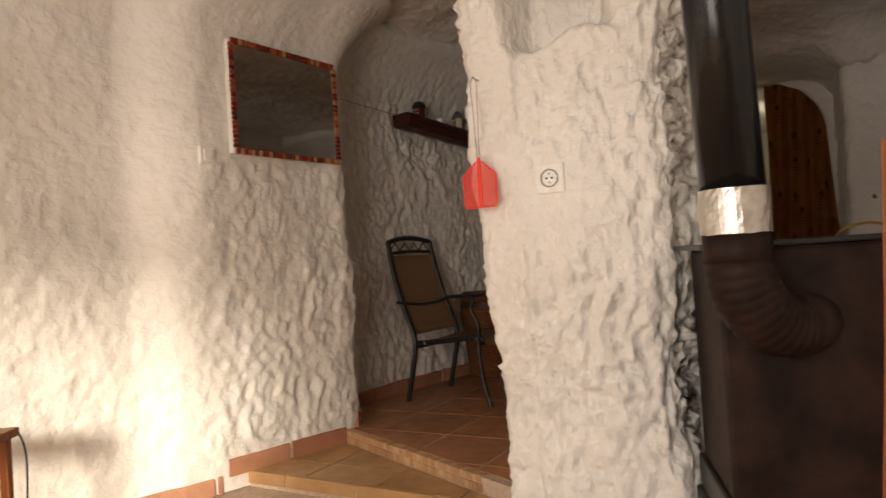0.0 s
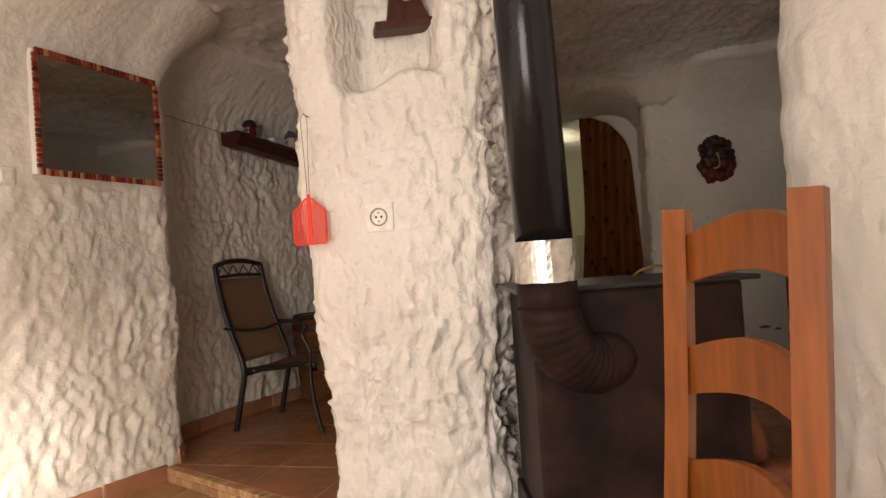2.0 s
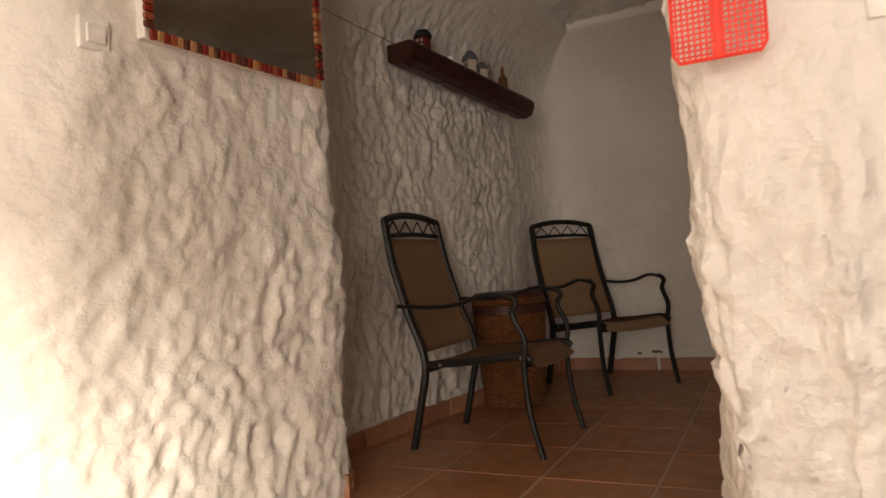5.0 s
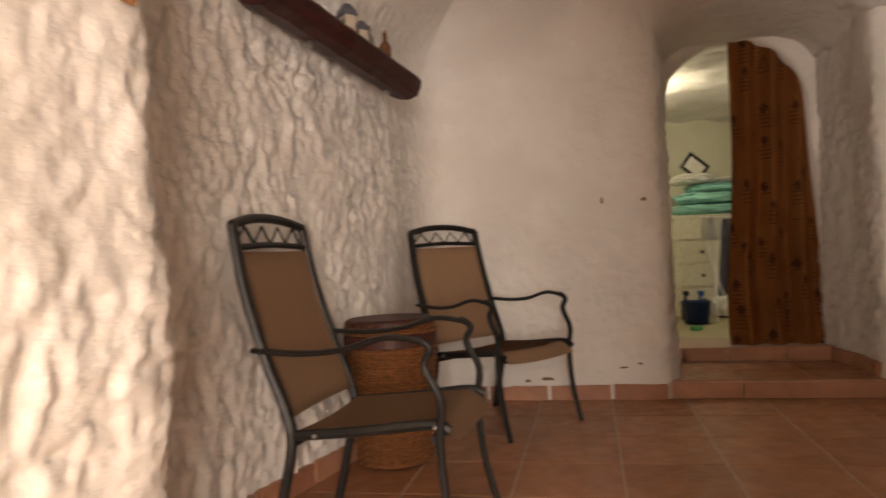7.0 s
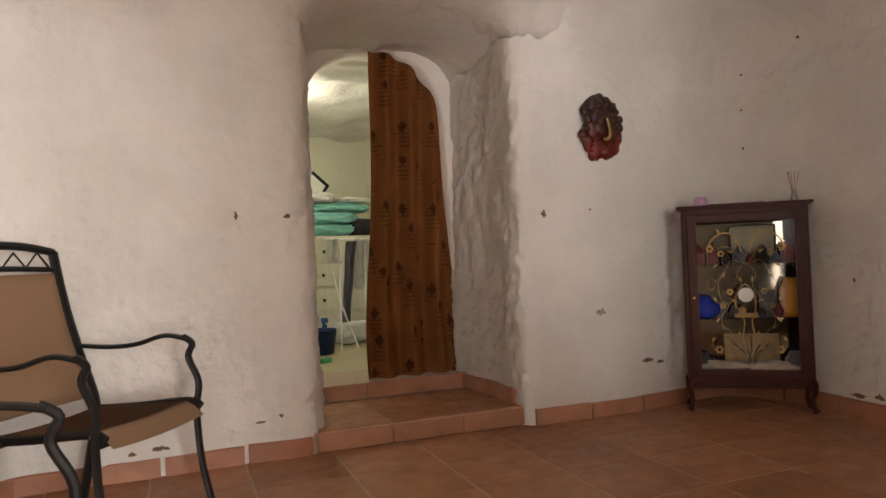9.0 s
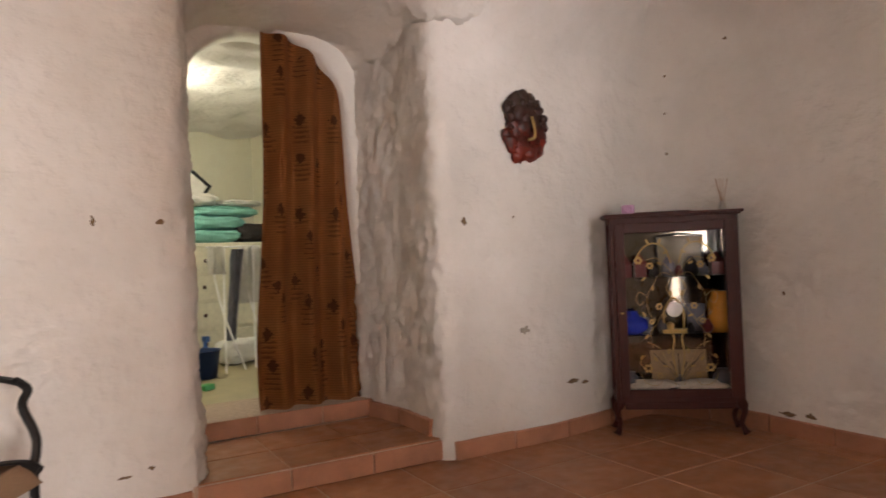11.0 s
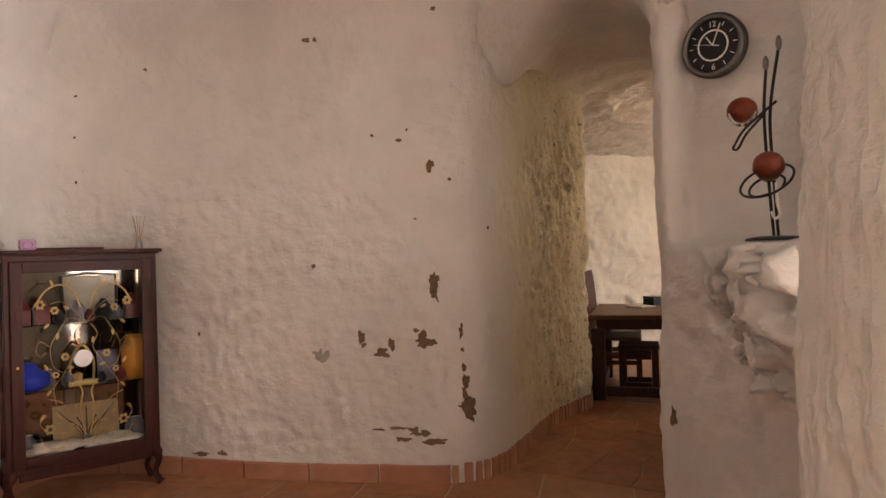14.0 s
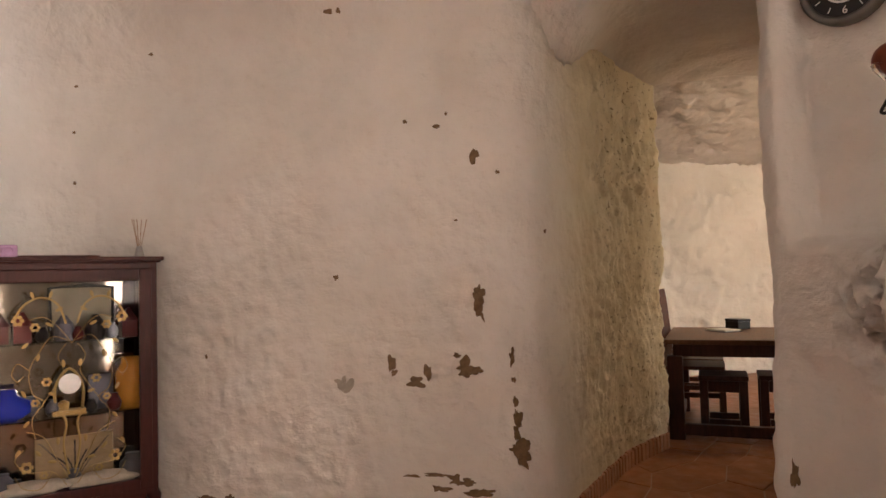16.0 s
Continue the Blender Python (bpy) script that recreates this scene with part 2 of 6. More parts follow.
def chisel(s, z, seed, fx=11.0, fz=5.0):
    """Pick marks: slanting scoops with ridges between, over larger humps."""
    w = noise.noise(Vector((s * 4.0, z * 4.0, seed * 5.1)))
    q = Vector((s * fx + z * 1.3 + w * 1.3 + seed * 17.0, z * fz + w * 0.7 + seed * 3.1, seed * 7.7))
    near = noise.voronoi(q)
    p = near[1][0]
    # every stroke leaves a tilted chip with a scooped middle
    chip = 0.45 * (near[0][0] - 0.45) + (0.25 + 0.7 * noise.noise(p * 2.3)) * (q.y - p.y) + 0.9 * noise.noise(p * 2.9 + Vector((4, 2, 8))) * (q.x - p.x) + 0.35 * noise.noise(p * 3.7)
    b = noise.noise(q * 2.3 + Vector((5, 3, 1)))
    c = noise.noise(q * 0.33 + Vector((1, 7, 3)))
    d = noise.noise(q * 4.9 + Vector((2, 8, 5)))
    e = noise.noise(Vector((q.x * 0.95, q.y * 0.8, 9.0)))
    f = noise.noise(Vector((s * 1.9, z * 2.6, seed * 2.3)))
    return (0.55 + 0.75 * smooth01(0.5 + 1.2 * f)) * (0.75 * chip + 0.40 * e + 0.30 * b + 0.16 * d) + 0.6 * c


def wall(name, pts, z0, z1, side, step, amp, mat, label, thick=0.22, closed=False, soft=0.03, shape=None, n=8, fx=11.0, fz=5.0, seed=1.0):
    """A rough wall on a plan line; side +1: the room lies to the left of the line. amp and shape are functions of (x, y, z)."""
    line, length = resample(catmull([Vector((x, y, 0)) for x, y in pts], n, closed), step, closed)
    k = len(line)
    rows = max(2, round((z1 - z0) / step))
    b = bmesh.new()
    grid, normals = [], []
    for i, p in enumerate(line):
        d = (line[(i + 1) % k] - line[i - 1]) if closed else (line[min(i + 1, k - 1)] - line[max(i - 1, 0)])
        nrm = Vector((-d.y, d.x, 0)).normalized() * side
        normals.append(nrm)
        s = length * i / (k if closed else k - 1)
        col = []
        for j in range(rows + 1):
            z = z0 + (z1 - z0) * j / rows
            fade = min(1, max(0.1, (2.35 - z) / 0.3))
            ease = fade * (0.15 + 0.85 * min(1, max(0, (z - z0 - 0.05) / 0.18)))
            q = Vector((p.x * 1.6, p.y * 1.6, z * 1.6 + seed * 9))
            a = amp(p.x, p.y, z) if callable(amp) else amp
            off = ease * (a * chisel(s, z, seed, fx, fz) + soft * noise.noise(q)) + 0.006 * noise.noise(q * 9)
            if z > 2.0 and p.x < 4.5:
                inner = max(smooth01((p.x - 3.1) / 0.5) * smooth01((2.85 - p.y) / 0.3), smooth01((p.x - 1.45) / 0.35) * smooth01((3.3 - p.x) / 0.35) * smooth01((p.y - 5.05) / 0.25))
                off += min(0.34, 0.24 * ((z - 2.0) / 0.36) ** 2) * (1 - inner)
            if shape:
                off += shape(p.x, p.y, z)
            col.append(b.verts.new(p + nrm * off + Vector((0, 0, z))))
        grid.append(col)
    m = k if closed else k - 1
    for i in range(m):
        c, e = grid[i], grid[(i + 1) % k]
        for j in range(rows):
            b.faces.new((c[j], e[j], e[j + 1], c[j + 1]))
    if thick and not closed:
        back = [(b.verts.new(p - nn * thick + Vector((0, 0, z0))), b.verts.new(p - nn * thick + Vector((0, 0, z1)))) for p, nn in zip(line, normals)]
        for i in range(k - 1):
            b.faces.new((back[i][0], back[i + 1][0], back[i + 1][1], back[i][1]))
            b.faces.new((grid[i][-1], grid[i + 1][-1], back[i + 1][1], back[i][1]))
        for i in (0, k - 1):
            b.faces.new([*grid[i], back[i][1], back[i][0]])
    ob = mesh_object(name, b, mat, True)
    return tagged(ob, label, "wall", kind="structure")

# ---- the place: plan lines of the walls ----
LOW, MID = -0.14, -0.07
ZT = 2.75
WALL_WEST = [(-1.75, -2.5), (-1.72, -1.0), (-1.62, 0.4), (-1.5, 1.4), (-1.40, 1.95), (-1.24, 2.36), (-1.08, 2.56), (-0.93, 2.78), (-0.72, 3.12), (-0.57, 3.33),
             (-0.54, 3.44), (-0.62, 3.57), (-0.71, 3.72), (-0.70, 3.92), (-0.58, 4.26), (-0.38, 4.66), (-0.12, 5.14), (0.10, 5.62), (0.24, 6.0), (0.38, 6.17),
             (0.6, 6.16), (0.95, 6.02), (1.35, 5.90), (1.64, 5.79), (1.75, 5.82), (1.86, 6.0), (2.0, 6.34)]
WALL_EAST = [(2.99, 6.16), (2.92, 5.75), (2.81, 5.42), (2.84, 5.32), (3.02, 5.26), (3.4, 5.12), (3.85, 5.02), (4.12, 4.97), (4.25, 4.85), (4.23, 4.5), (4.13, 4.15),
             (4.03, 3.88), (3.92, 3.55), (3.83, 3.2), (3.75, 2.93), (3.77, 2.70), (3.94, 2.52), (4.3, 2.32), (4.75, 2.05), (5.10, 1.76), (5.22, 1.67), (5.32, 1.74), (5.42, 1.92), (5.48, 2.3)]
WALL_BLOCK = [(2.12, -2.5), (2.1, -0.9), (2.06, 0.3), (1.98, 1.0), (1.91, 1.40), (1.95, 1.58), (2.12, 1.70), (2.42, 1.75), (2.72, 1.80), (2.98, 1.97), (3.11, 2.03), (3.23, 1.96),
              (3.5, 1.66), (4.2, 1.2), (4.75, 0.78), (4.9, 0.4)]
PILLAR = [(0.45, 2.02), (0.75, 1.90), (1.04, 1.87), (1.13, 1.98), (1.23, 2.20), (1.325, 2.48), (1.2, 2.64), (0.897, 2.766), (0.68, 2.67), (0.513, 2.335)]

COVE = [(p.x, p.y) for line in (WALL_WEST, WALL_EAST, WALL_BLOCK, PILLAR + PILLAR[:1]) for p in resample(catmull([Vector((*p, 0)) for p in line], 8), 0.025)[0]]
CX, CY = np.array([p[0] for p in COVE]), np.array([p[1] for p in COVE])
BW = Vector((-0.32, -0.947))


def ceiling_height(x, y):
    d = float(np.sqrt(np.min((CX - x) ** 2 + (CY - y) ** 2)))
    base = 2.08 + 0.08 * smooth01((y - 2.6) / 1.2) + 0.14 * smooth01((x - 3.3) / 0.6) * smooth01((4.9 - y) / 0.6)
    z = base + 0.34 * (1 - math.exp(-d / 0.15)) + 0.05 * min(1, d)
    # the doorway's recess has a lower vault
    depth = (Vector((1.7, 5.8)) - Vector((x, y))).dot(BW)
    if 1.2 < x < 3.5 and depth > -0.28:
        low_z = 2.37 - 0.07 * smooth01(depth / 0.5) - 0.20 * math.exp(-d / 0.10)
        k = smooth01((depth + 0.28) / 0.42) * smooth01((x - 1.25) / 0.4) * smooth01((3.45 - x) / 0.5)
        z = z * (1 - k) + min(z, low_z) * k
    # the passage comes down towards the dining room
    into = (x - 3.55) * 0.8 - (y - 2.45) * 0.6
    if x > 3.0 and y < 3.1 and into > -0.1:
        k = smooth01((into + 0.1) / 0.45)
        z = z * (1 - k) + (2.39 - 0.08 * smooth01((into - 0.6) / 0.8) - 0.42 * math.exp(-d / 0.18) * (1 - 0.8 * smooth01((into - 0.2) / 1.0))) * k
    return z


def west_amp(x, y, z):
    if y < 2.35 and x < -1.0:
        return 0.006
    if y < 3.62 and x < -0.4:
        k = smooth01((x + 1.12) / 0.2)
        return (0.020 * k + 0.005) * (1 if z < 1.46 else 0.15)
    if x < 0.3:
        return 0.030 * (0.4 + 0.6 * smooth01((y - 3.7) / 0.3)) * (1 - 0.6 * smooth01((y - 5.3) / 0.6))
    return 0.006 + 0.018 * smooth01((x - 1.6) / 0.15)


def west_shape(x, y, z):
    """The mirror's stretch of wall leans into the room."""
    if 2.3 < y < 3.4 and x < -0.5:
        return max(0, 0.19 * (3.33 - y) - 0.014) * smooth01((z - 0.1) / 1.2) * smooth01((y - 2.35) / 0.3)
    return 0.0


def east_amp(x, y, z):
    if y > 5.33:
        return 0.022 + 0.008 * smooth01((1.4 - z) / 0.5)
    if x < 3.72:
        return 0.006
    if y > 2.75:
        return 0.009 + 0.010 * smooth01((1.3 - z) / 0.5)
    return 0.010 + 0.022 * smooth01((x - 4.1) / 0.4)


def block_amp(x, y, z):
    return 0.006 if y < 1.2 else 0.012


def block_shape(x, y, z):
    """A niche above a broken ledge of rock."""
    if y < 1.55 or x > 3.16 or x < 1.98:
        return 0
    inside = smooth01((x - 2.18) / 0.08) * smooth01((3.06 - x) / 0.06)
    k = smooth01((z - 1.12) / 0.05)
    rock = 0.17 * smooth01((x - 2.1) / 0.3) * smooth01((2.98 - x) / 0.3) * (smooth01((z - 0.35) / 0.7) * 0.8 + 0.25)
    q = Vector((x * 5.5 - z * 3.5, z * 5.5 + x * 2.0, 3.3))
    q += 0.35 * Vector((noise.noise(q * 1.7), noise.noise(q * 1.7 + Vector((4, 4, 4))), 0))

    def facet(v):
        c = noise.voronoi(v)[1][0]
        return 0.6 * noise.noise(c * 3.1) + 0.9 * (noise.noise(c * 2.3 + Vector((7, 1, 2))) * (v.x - c.x) + noise.noise(c * 2.7 + Vector((3, 9, 5))) * (v.y - c.y))
    broken = smooth01((z - 0.30 - 0.55 * (x - 2.2)) / 0.12)
    rough = (0.20 * facet(q) + 0.11 * facet(q * 2.1) + 0.03 * facet(q * 4.3) + 0.012 * noise.noise(q * 5)) * smooth01((3.0 - x) / 0.25) * broken - 0.05 * (1 - broken)
    return inside * (-0.10 * k + (1 - k) * (rock + rough))


def pillar_amp(x, y, z):
    if y < 2.1 and x < 1.1:
        flat = math.exp(-(((x - 0.72) / 0.16) ** 2 + ((z - 1.15) / 0.12) ** 2) * 1.2)
        return 0.034 * (1 - 0.95 * flat)
    return 0.075 if x > 1.08 and y < 2.35 else 0.015


def pillar_shape(x, y, z):
    off = 0.0
    if y < 2.15 and x < 1.12:
        off -= 0.17 * smooth01((z - 1.62 - 0.03 * math.sin(x * 17)) / 0.06) * smooth01((x - 0.56) / 0.07) * smooth01((0.97 - x) / 0.1)
    if x < 0.6:
        off += 0.07 * smooth01((z - 0.5) / 1.4) - 0.03
    if x > 1.02 and y < 2.3:
        off -= 0.05 * smooth01((1.0 - z) / 0.8) * smooth01((z - 0.15) / 0.2)
    return off


def walls():
    w = wall("wall_west", WALL_WEST, LOW, ZT, -1, 0.013, west_amp, WHITE, "limewashed cave wall, smooth by the door and chiselled beyond", seed=2, soft=0.03, fx=20, fz=13, shape=west_shape)
    e = wall("wall_east", WALL_EAST, -0.02, ZT, -1, 0.018, east_amp, WHITE_TO_YELLOW, "white plastered cave wall with flaked patches, yellower towards the passage", seed=6, soft=0.02, fx=19, fz=13)
    k = wall("wall_clock", WALL_BLOCK, LOW, ZT, 1, 0.016, block_amp, WHITE_SMOOTH, "white plastered cave wall with a niche above broken rock", seed=8, shape=block_shape, soft=0.02, fx=9, fz=6)
    p = wall("pillar", PILLAR, LOW, ZT, -1, 0.0125, pillar_amp, WHITE_HEWN, "chiselled white rock pillar left standing in the cave", closed=True, soft=0.04, seed=10, shape=pillar_shape, fx=26, fz=14)
    bpy.context.view_layer.update()
    return w, e, k, p


wall_west, wall_east, wall_clock, pillar = walls()


def on_wall(ob, eye, way):
    """Where a ray meets a wall: the place and the normal turned to the room."""
    way = Vector(way).normalized()
    hit, place, nrm, _ = ob.ray_cast(Vector(eye), way)
    if not hit:
        return Vector(eye) + way, -way
    return place, (nrm if nrm.dot(way) < 0 else -nrm)


def facing(place, nrm, off=0.0):
    """A pose on a wall: x along it, z up, y into the wall."""
    y = Vector((-nrm.x, -nrm.y, 0)).normalized()
    x = y.cross(Vector((0, 0, 1)))
    m = Matrix((( x.x, y.x, 0, place.x - y.x * off), (x.y, y.y, 0, place.y - y.y * off), (0, 0, 1, place.z), (0, 0, 0, 1)))
    return m


def sheet(name, x0, x1, y0, y1, step, zf, mat, label, back=0.3, keep=None):
    """A ceiling or ground sheet over a rectangle, with thickness."""
    b = bmesh.new()
    nx, ny = round((x1 - x0) / step), round((y1 - y0) / step)
    g = [[b.verts.new((x, y, zf(x, y))) for y in np.linspace(y0, y1, ny + 1)] for x in np.linspace(x0, x1, nx + 1)]
    for i in range(nx):
        for j in range(ny):
            b.faces.new((g[i][j], g[i + 1][j], g[i + 1][j + 1], g[i][j + 1]))
    t = [b.verts.new((x, y, 3.1)) for x, y in ((x0, y0), (x1, y0), (x1, y1), (x0, y1))]
    if back:
        b.faces.new(t)
        for row, a, c in (([g[i][0] for i in range(nx + 1)], 0, 1), (g[nx], 1, 2), ([g[i][ny] for i in range(nx, -1, -1)], 2, 3), (g[0][::-1], 3, 0)):
            b.faces.new([*row, t[c], t[a]])
    return tagged(mesh_object(name, b, mat, True), label, "ceiling", kind="structure")


def rough_ceiling(x, y):
    z = ceiling_height(x, y)
    if (x > 3.3 and y < 2.7) or (1.6 < x < 3.1 and y > 5.6):
        return z + 0.02 * noise.noise(Vector((x * 4, y * 4, 4))) + 0.006 * noise.noise(Vector((x * 22, y * 22, 5)))
    return z + 0.03 * noise.noise(Vector((x * 3, y * 3, 4))) + 0.026 * (0.5 - abs(noise.noise(Vector((x * 15, y * 12, 2)))) * 1.5) + 0.014 * noise.noise(Vector((x * 26, y * 22, 5)))


sheet("ceiling", -2.2, 5.3, -2.6, 6.40, 0.028, rough_ceiling, CEIL, "rough-hewn limewashed cave ceiling")

# inner wall of the bedroom doorway, with its arched opening
DA, DB = Vector((1.9, 6.43, 0)), Vector((3.12, 6.075, 0))
DU = (DB - DA).normalized()
DN = Vector((DU.y, -DU.x, 0))


def arch_outline(k=40):
    """Left foot, over the top, right foot, as (u, z)."""
    out = [(0.14, 0.05), (0.14, 0.8), (0.14, 1.4)]
    out += [(0.605 - 0.465 * math.cos(a), 1.78 + 0.52 * math.sin(a) ** 0.9) for a in np.linspace(0.02, math.pi - 0.02, k)]
    out += [(1.09, 1.4), (1.12, 0.8), (1.15, 0.05)]
    return out


def arch_wall():
    b = bmesh.new()
    inner = arch_outline()
    n = len(inner)
    outer = []
    for i, (u, z) in enumerate(inner):
        if z < 1.5:
            outer.append((-0.3 if u < 0.6 else 1.6, z))
        else:
            a = math.pi * (i - 3) / (n - 7)
            outer.append((0.62 - 0.95 * math.cos(a) ** 1 * 1.0, min(2.75, 1.5 + 1.6 * math.sin(a))))
    rings = []
    for d in (0.0, 0.06, 0.3, 1.0):
        ring = []
        for (u, z), (uo, zo) in zip(inner, outer):
            uu, zz = u + (uo - u) * d, z + (zo - z) * d
            p = DA + DU * uu + Vector((0, 0, zz)) + DN * ((0.0 if d == 0 else 0.014) + 0.012 * noise.noise(Vector((uu * 6, zz * 6, d))))
            ring.append(b.verts.new(p))
        rings.append(ring)
    rings.insert(0, [b.verts.new(DA + DU * u + Vector((0, 0, z)) - DN * 0.28) for u, z in inner])
    rings.insert(0, [b.verts.new(DA + DU * u + Vector((0, 0, z)) - DN * 0.28) for u, z in outer])
    for r, q in zip(rings, rings[1:]):
        for i in range(n - 1):
            b.faces.new((r[i], r[i + 1], q[i + 1], q[i]))
    return tagged(mesh_object("wall_doorway", b, WHITE, True), "white plastered wall with an arched doorway", "wall", kind="structure")


arch_wall()

# ---- floors ----
def slab(name, pts, z, depth, mat, label, category="floor"):
    b = bmesh.new()
    top = [b.verts.new((x, y, z)) for x, y in pts]
    bot = [b.verts.new((x, y, z - depth)) for x, y in pts]
    b.faces.new(top), b.faces.new(bot[::-1])
    for i in range(len(pts)):
        j = (i + 1) % len(pts)
        b.faces.new((top[i], bot[i], bot[j], top[j]))
    return tagged(mesh_object(name, b, mat), label, category, kind="structure")


STEP_A, STEP_B = Vector((-0.74, 3.455, 0)), Vector((0.95, 1.89, 0))
FLOOR_PTS = [(-0.74, 3.455), (0.60, 2.214), (1.1, 1.75), (2.5, 1.2), (4.6, 0.4), (5.6, 1.0), (5.6, 2.2), (4.5, 5.2), (3.0, 6.3), (0.2, 6.6), (-1.0, 4.5)]
floor = slab("floor", FLOOR_PTS, -0.003, 0.25, GROUT, "terracotta tiled floor with pale joints")
landing = slab("floor_step", [(-1.3, 2.94), (0.1, 2.44), (0.62, 2.2), (0.3, 2.6), (-0.74, 3.6), (-1.2, 3.2)], MID - 0.006, 0.2, GROUT, "low tiled step below the raised floor", "step")
low = slab("floor_entry", [(-2.2, -2.8), (2.4, -2.8), (2.4, 1.6), (1.2, 2.2), (0.4, 3.0), (-1.4, 3.3)], LOW - 0.006, 0.2, GROUT, "terracotta tiled entrance floor")

# the ground outside, one sheet
b = bmesh.new()
bmesh.ops.create_grid(b, x_segments=8, y_segments=8, size=400)
bmesh.ops.transform(b, matrix=Matrix.Translation((0, 0, -0.45)), verts=b.verts)
tagged(mesh_object("ground", b, plain("dry_earth", (0.32, 0.25, 0.17), 0.95, 0, 0.3, 0.8, 0.4)), "dry pale earth outside", "ground", kind="structure")

# unseen front wall, added; its doorway is sized to shape sun patch and daylight
b = box(0.9, 0.2, 2.9, Matrix.Translation((-1.65, -2.5, LOW)), 0.01)
box(1.9, 0.2, 2.9, Matrix.Translation((1.45, -2.5, LOW)), 0.01, b)
box(1.7, 0.2, 0.7, Matrix.Translation((-0.35, -2.5, 2.1)), 0.01, b)
tagged(mesh_object("wall_front", b, WHITE_SMOOTH), "unseen white front wall with an opening that shapes the daylight", "wall", kind="structure")

# bedroom shell behind the arch
def shell(name, x0, x1, y0, y1, z0, z1, mat, label, walls="nesw"):
    for k, (cx, cy, sx, sy) in {"n": ((x0 + x1) / 2, y1 + 0.1, x1 - x0 + 0.4, 0.2), "s": ((x0 + x1) / 2, y0 - 0.1, x1 - x0 + 0.4, 0.2),
                                "e": (x1 + 0.1, (y0 + y1) / 2, 0.2, y1 - y0), "w": (x0 - 0.1, (y0 + y1) / 2, 0.2, y1 - y0)}.items():
        if k in walls:
            tagged(mesh_object(f"wall_{name}_{k}", box(sx, sy, z1 - z0, Matrix.Translation((cx, cy, z0)), 0.01), mat), label, "wall", kind="structure")


WHITE_BED = plaster("bedroom_paint", (0.80, 0.78, 0.64), (0.74, 0.71, 0.56), 0.7, 0.15)
shell("bedroom", 0.6, 4.4, 6.75, 9.3, 0.0, 2.45, WHITE_BED, "pale cream bedroom wall", "new")
sheet("ceiling_bedroom", 0.4, 4.6, 6.3, 9.5, 0.05, lambda x, y: 2.36 + 0.05 * noise.noise(Vector((x * 4, y * 4, 1))) - 0.05 * (y - 7.8) ** 2 / 2, CEIL, "rough whitewashed bedroom ceiling")
slab("floor_bedroom", [(0.4, 7.0), (1.95, 6.5), (3.35, 6.1), (4.6, 6.1), (4.6, 9.5), (0.4, 9.5)], 0.196, 0.3, plain("bedroom_floor_tile", (0.42, 0.36, 0.2), 0.35, 0, 0.2, 3, 0.05), "pale tiled bedroom floor")
shell("dining", 4.95, 8.4, -2.4, 3.0, -0.02, 2.6, WHITE, "rough cream plastered dining room wall", "ns")
wall("wall_dining_e", [(8.2, 3.1), (8.05, 1.6), (8.1, 0.2), (8.2, -1.0), (8.2, -2.5)], -0.02, 2.6, -1, 0.03, 0.085, WHITE, "rough-hewn cream dining room wall", seed=14, soft=0.06, fx=8, fz=6)
sheet("ceiling_dining", 4.7, 8.6, -2.6, 3.2, 0.03, lambda x, y: 2.47 - 0.10 * (x - 5.2) + 0.03 * noise.noise(Vector((x * 5, y * 5, 1))) + 0.05 * (0.4 - abs(noise.noise(Vector((x * 14 + y * 9, y * 13 - x * 7, 2))))) + 0.02 * noise.noise(Vector((x * 30, y * 30, 6))), CEIL, "rough whitewashed dining room ceiling")
slab("floor_dining", [(4.6, 0.4), (4.6, -2.6), (8.6, -2.6), (8.6, 3.2), (5.6, 3.2), (5.6, 1.0)], -0.006, 0.3, STONE_FLOOR, "terracotta paved dining room floor")

# ---- colours of the things ----
def flat(name, c, rough=0.5, metal=0.0):
    return plain(name, c, rough, metal, 0.1, 25, 0.05)


PLASTIC = flat("white_plastic", (0.84, 0.82, 0.79), 0.3)
RED = flat("red_plastic", (0.80, 0.05, 0.03), 0.35)
WIRE = flat("grey_wire", (0.25, 0.23, 0.2), 0.4, 0.8)
FOIL = plain("aluminium_tape", (0.60, 0.58, 0.54), 0.3, 0.95, 0.2, 30, 0.8)
ENAMEL = plain("black_enamel_pipe", (0.009, 0.009, 0.010), 0.2, 0.0, 0.2, 6, 0.05, None, 0.35)
BRASS = flat("brass", (0.55, 0.36, 0.10), 0.3, 0.9)
STEEL = flat("brushed_steel", (0.42, 0.40, 0.40), 0.3, 0.9)
DARK_STEEL = flat("dark_steel", (0.17, 0.165, 0.16), 0.35, 0.9)
BLACK = flat("black_dial", (0.012, 0.012, 0.014), 0.35)
WAX = plain("orange_wax", (0.17, 0.033, 0.013), 0.3, 0, 0.5, 14, 0.05)
CREAM = flat("cream_paint", (0.68, 0.64, 0.50), 0.45)
MINT = plain("mint_cotton", (0.24, 0.52, 0.44), 0.9, 0, 0.15, 12, 0.2)
SHEET_WHITE = plain("white_cotton", (0.68, 0.66, 0.60), 0.9, 0, 0.1, 12, 0.2)
GREY_CLOTH = plain("grey_cloth", (0.22, 0.22, 0.26), 0.9, 0, 0.2, 14, 0.2)
DARK_CLOTH = plain("dark_cloth", (0.035, 0.03, 0.028), 0.9, 0, 0.2, 14, 0.2)
BLUE = flat("blue_plastic", (0.03, 0.10, 0.32), 0.3)
NAVY = flat("navy_plastic", (0.012, 0.03, 0.10), 0.35)
COBALT = flat("cobalt_glaze", (0.015, 0.03, 0.35), 0.12)
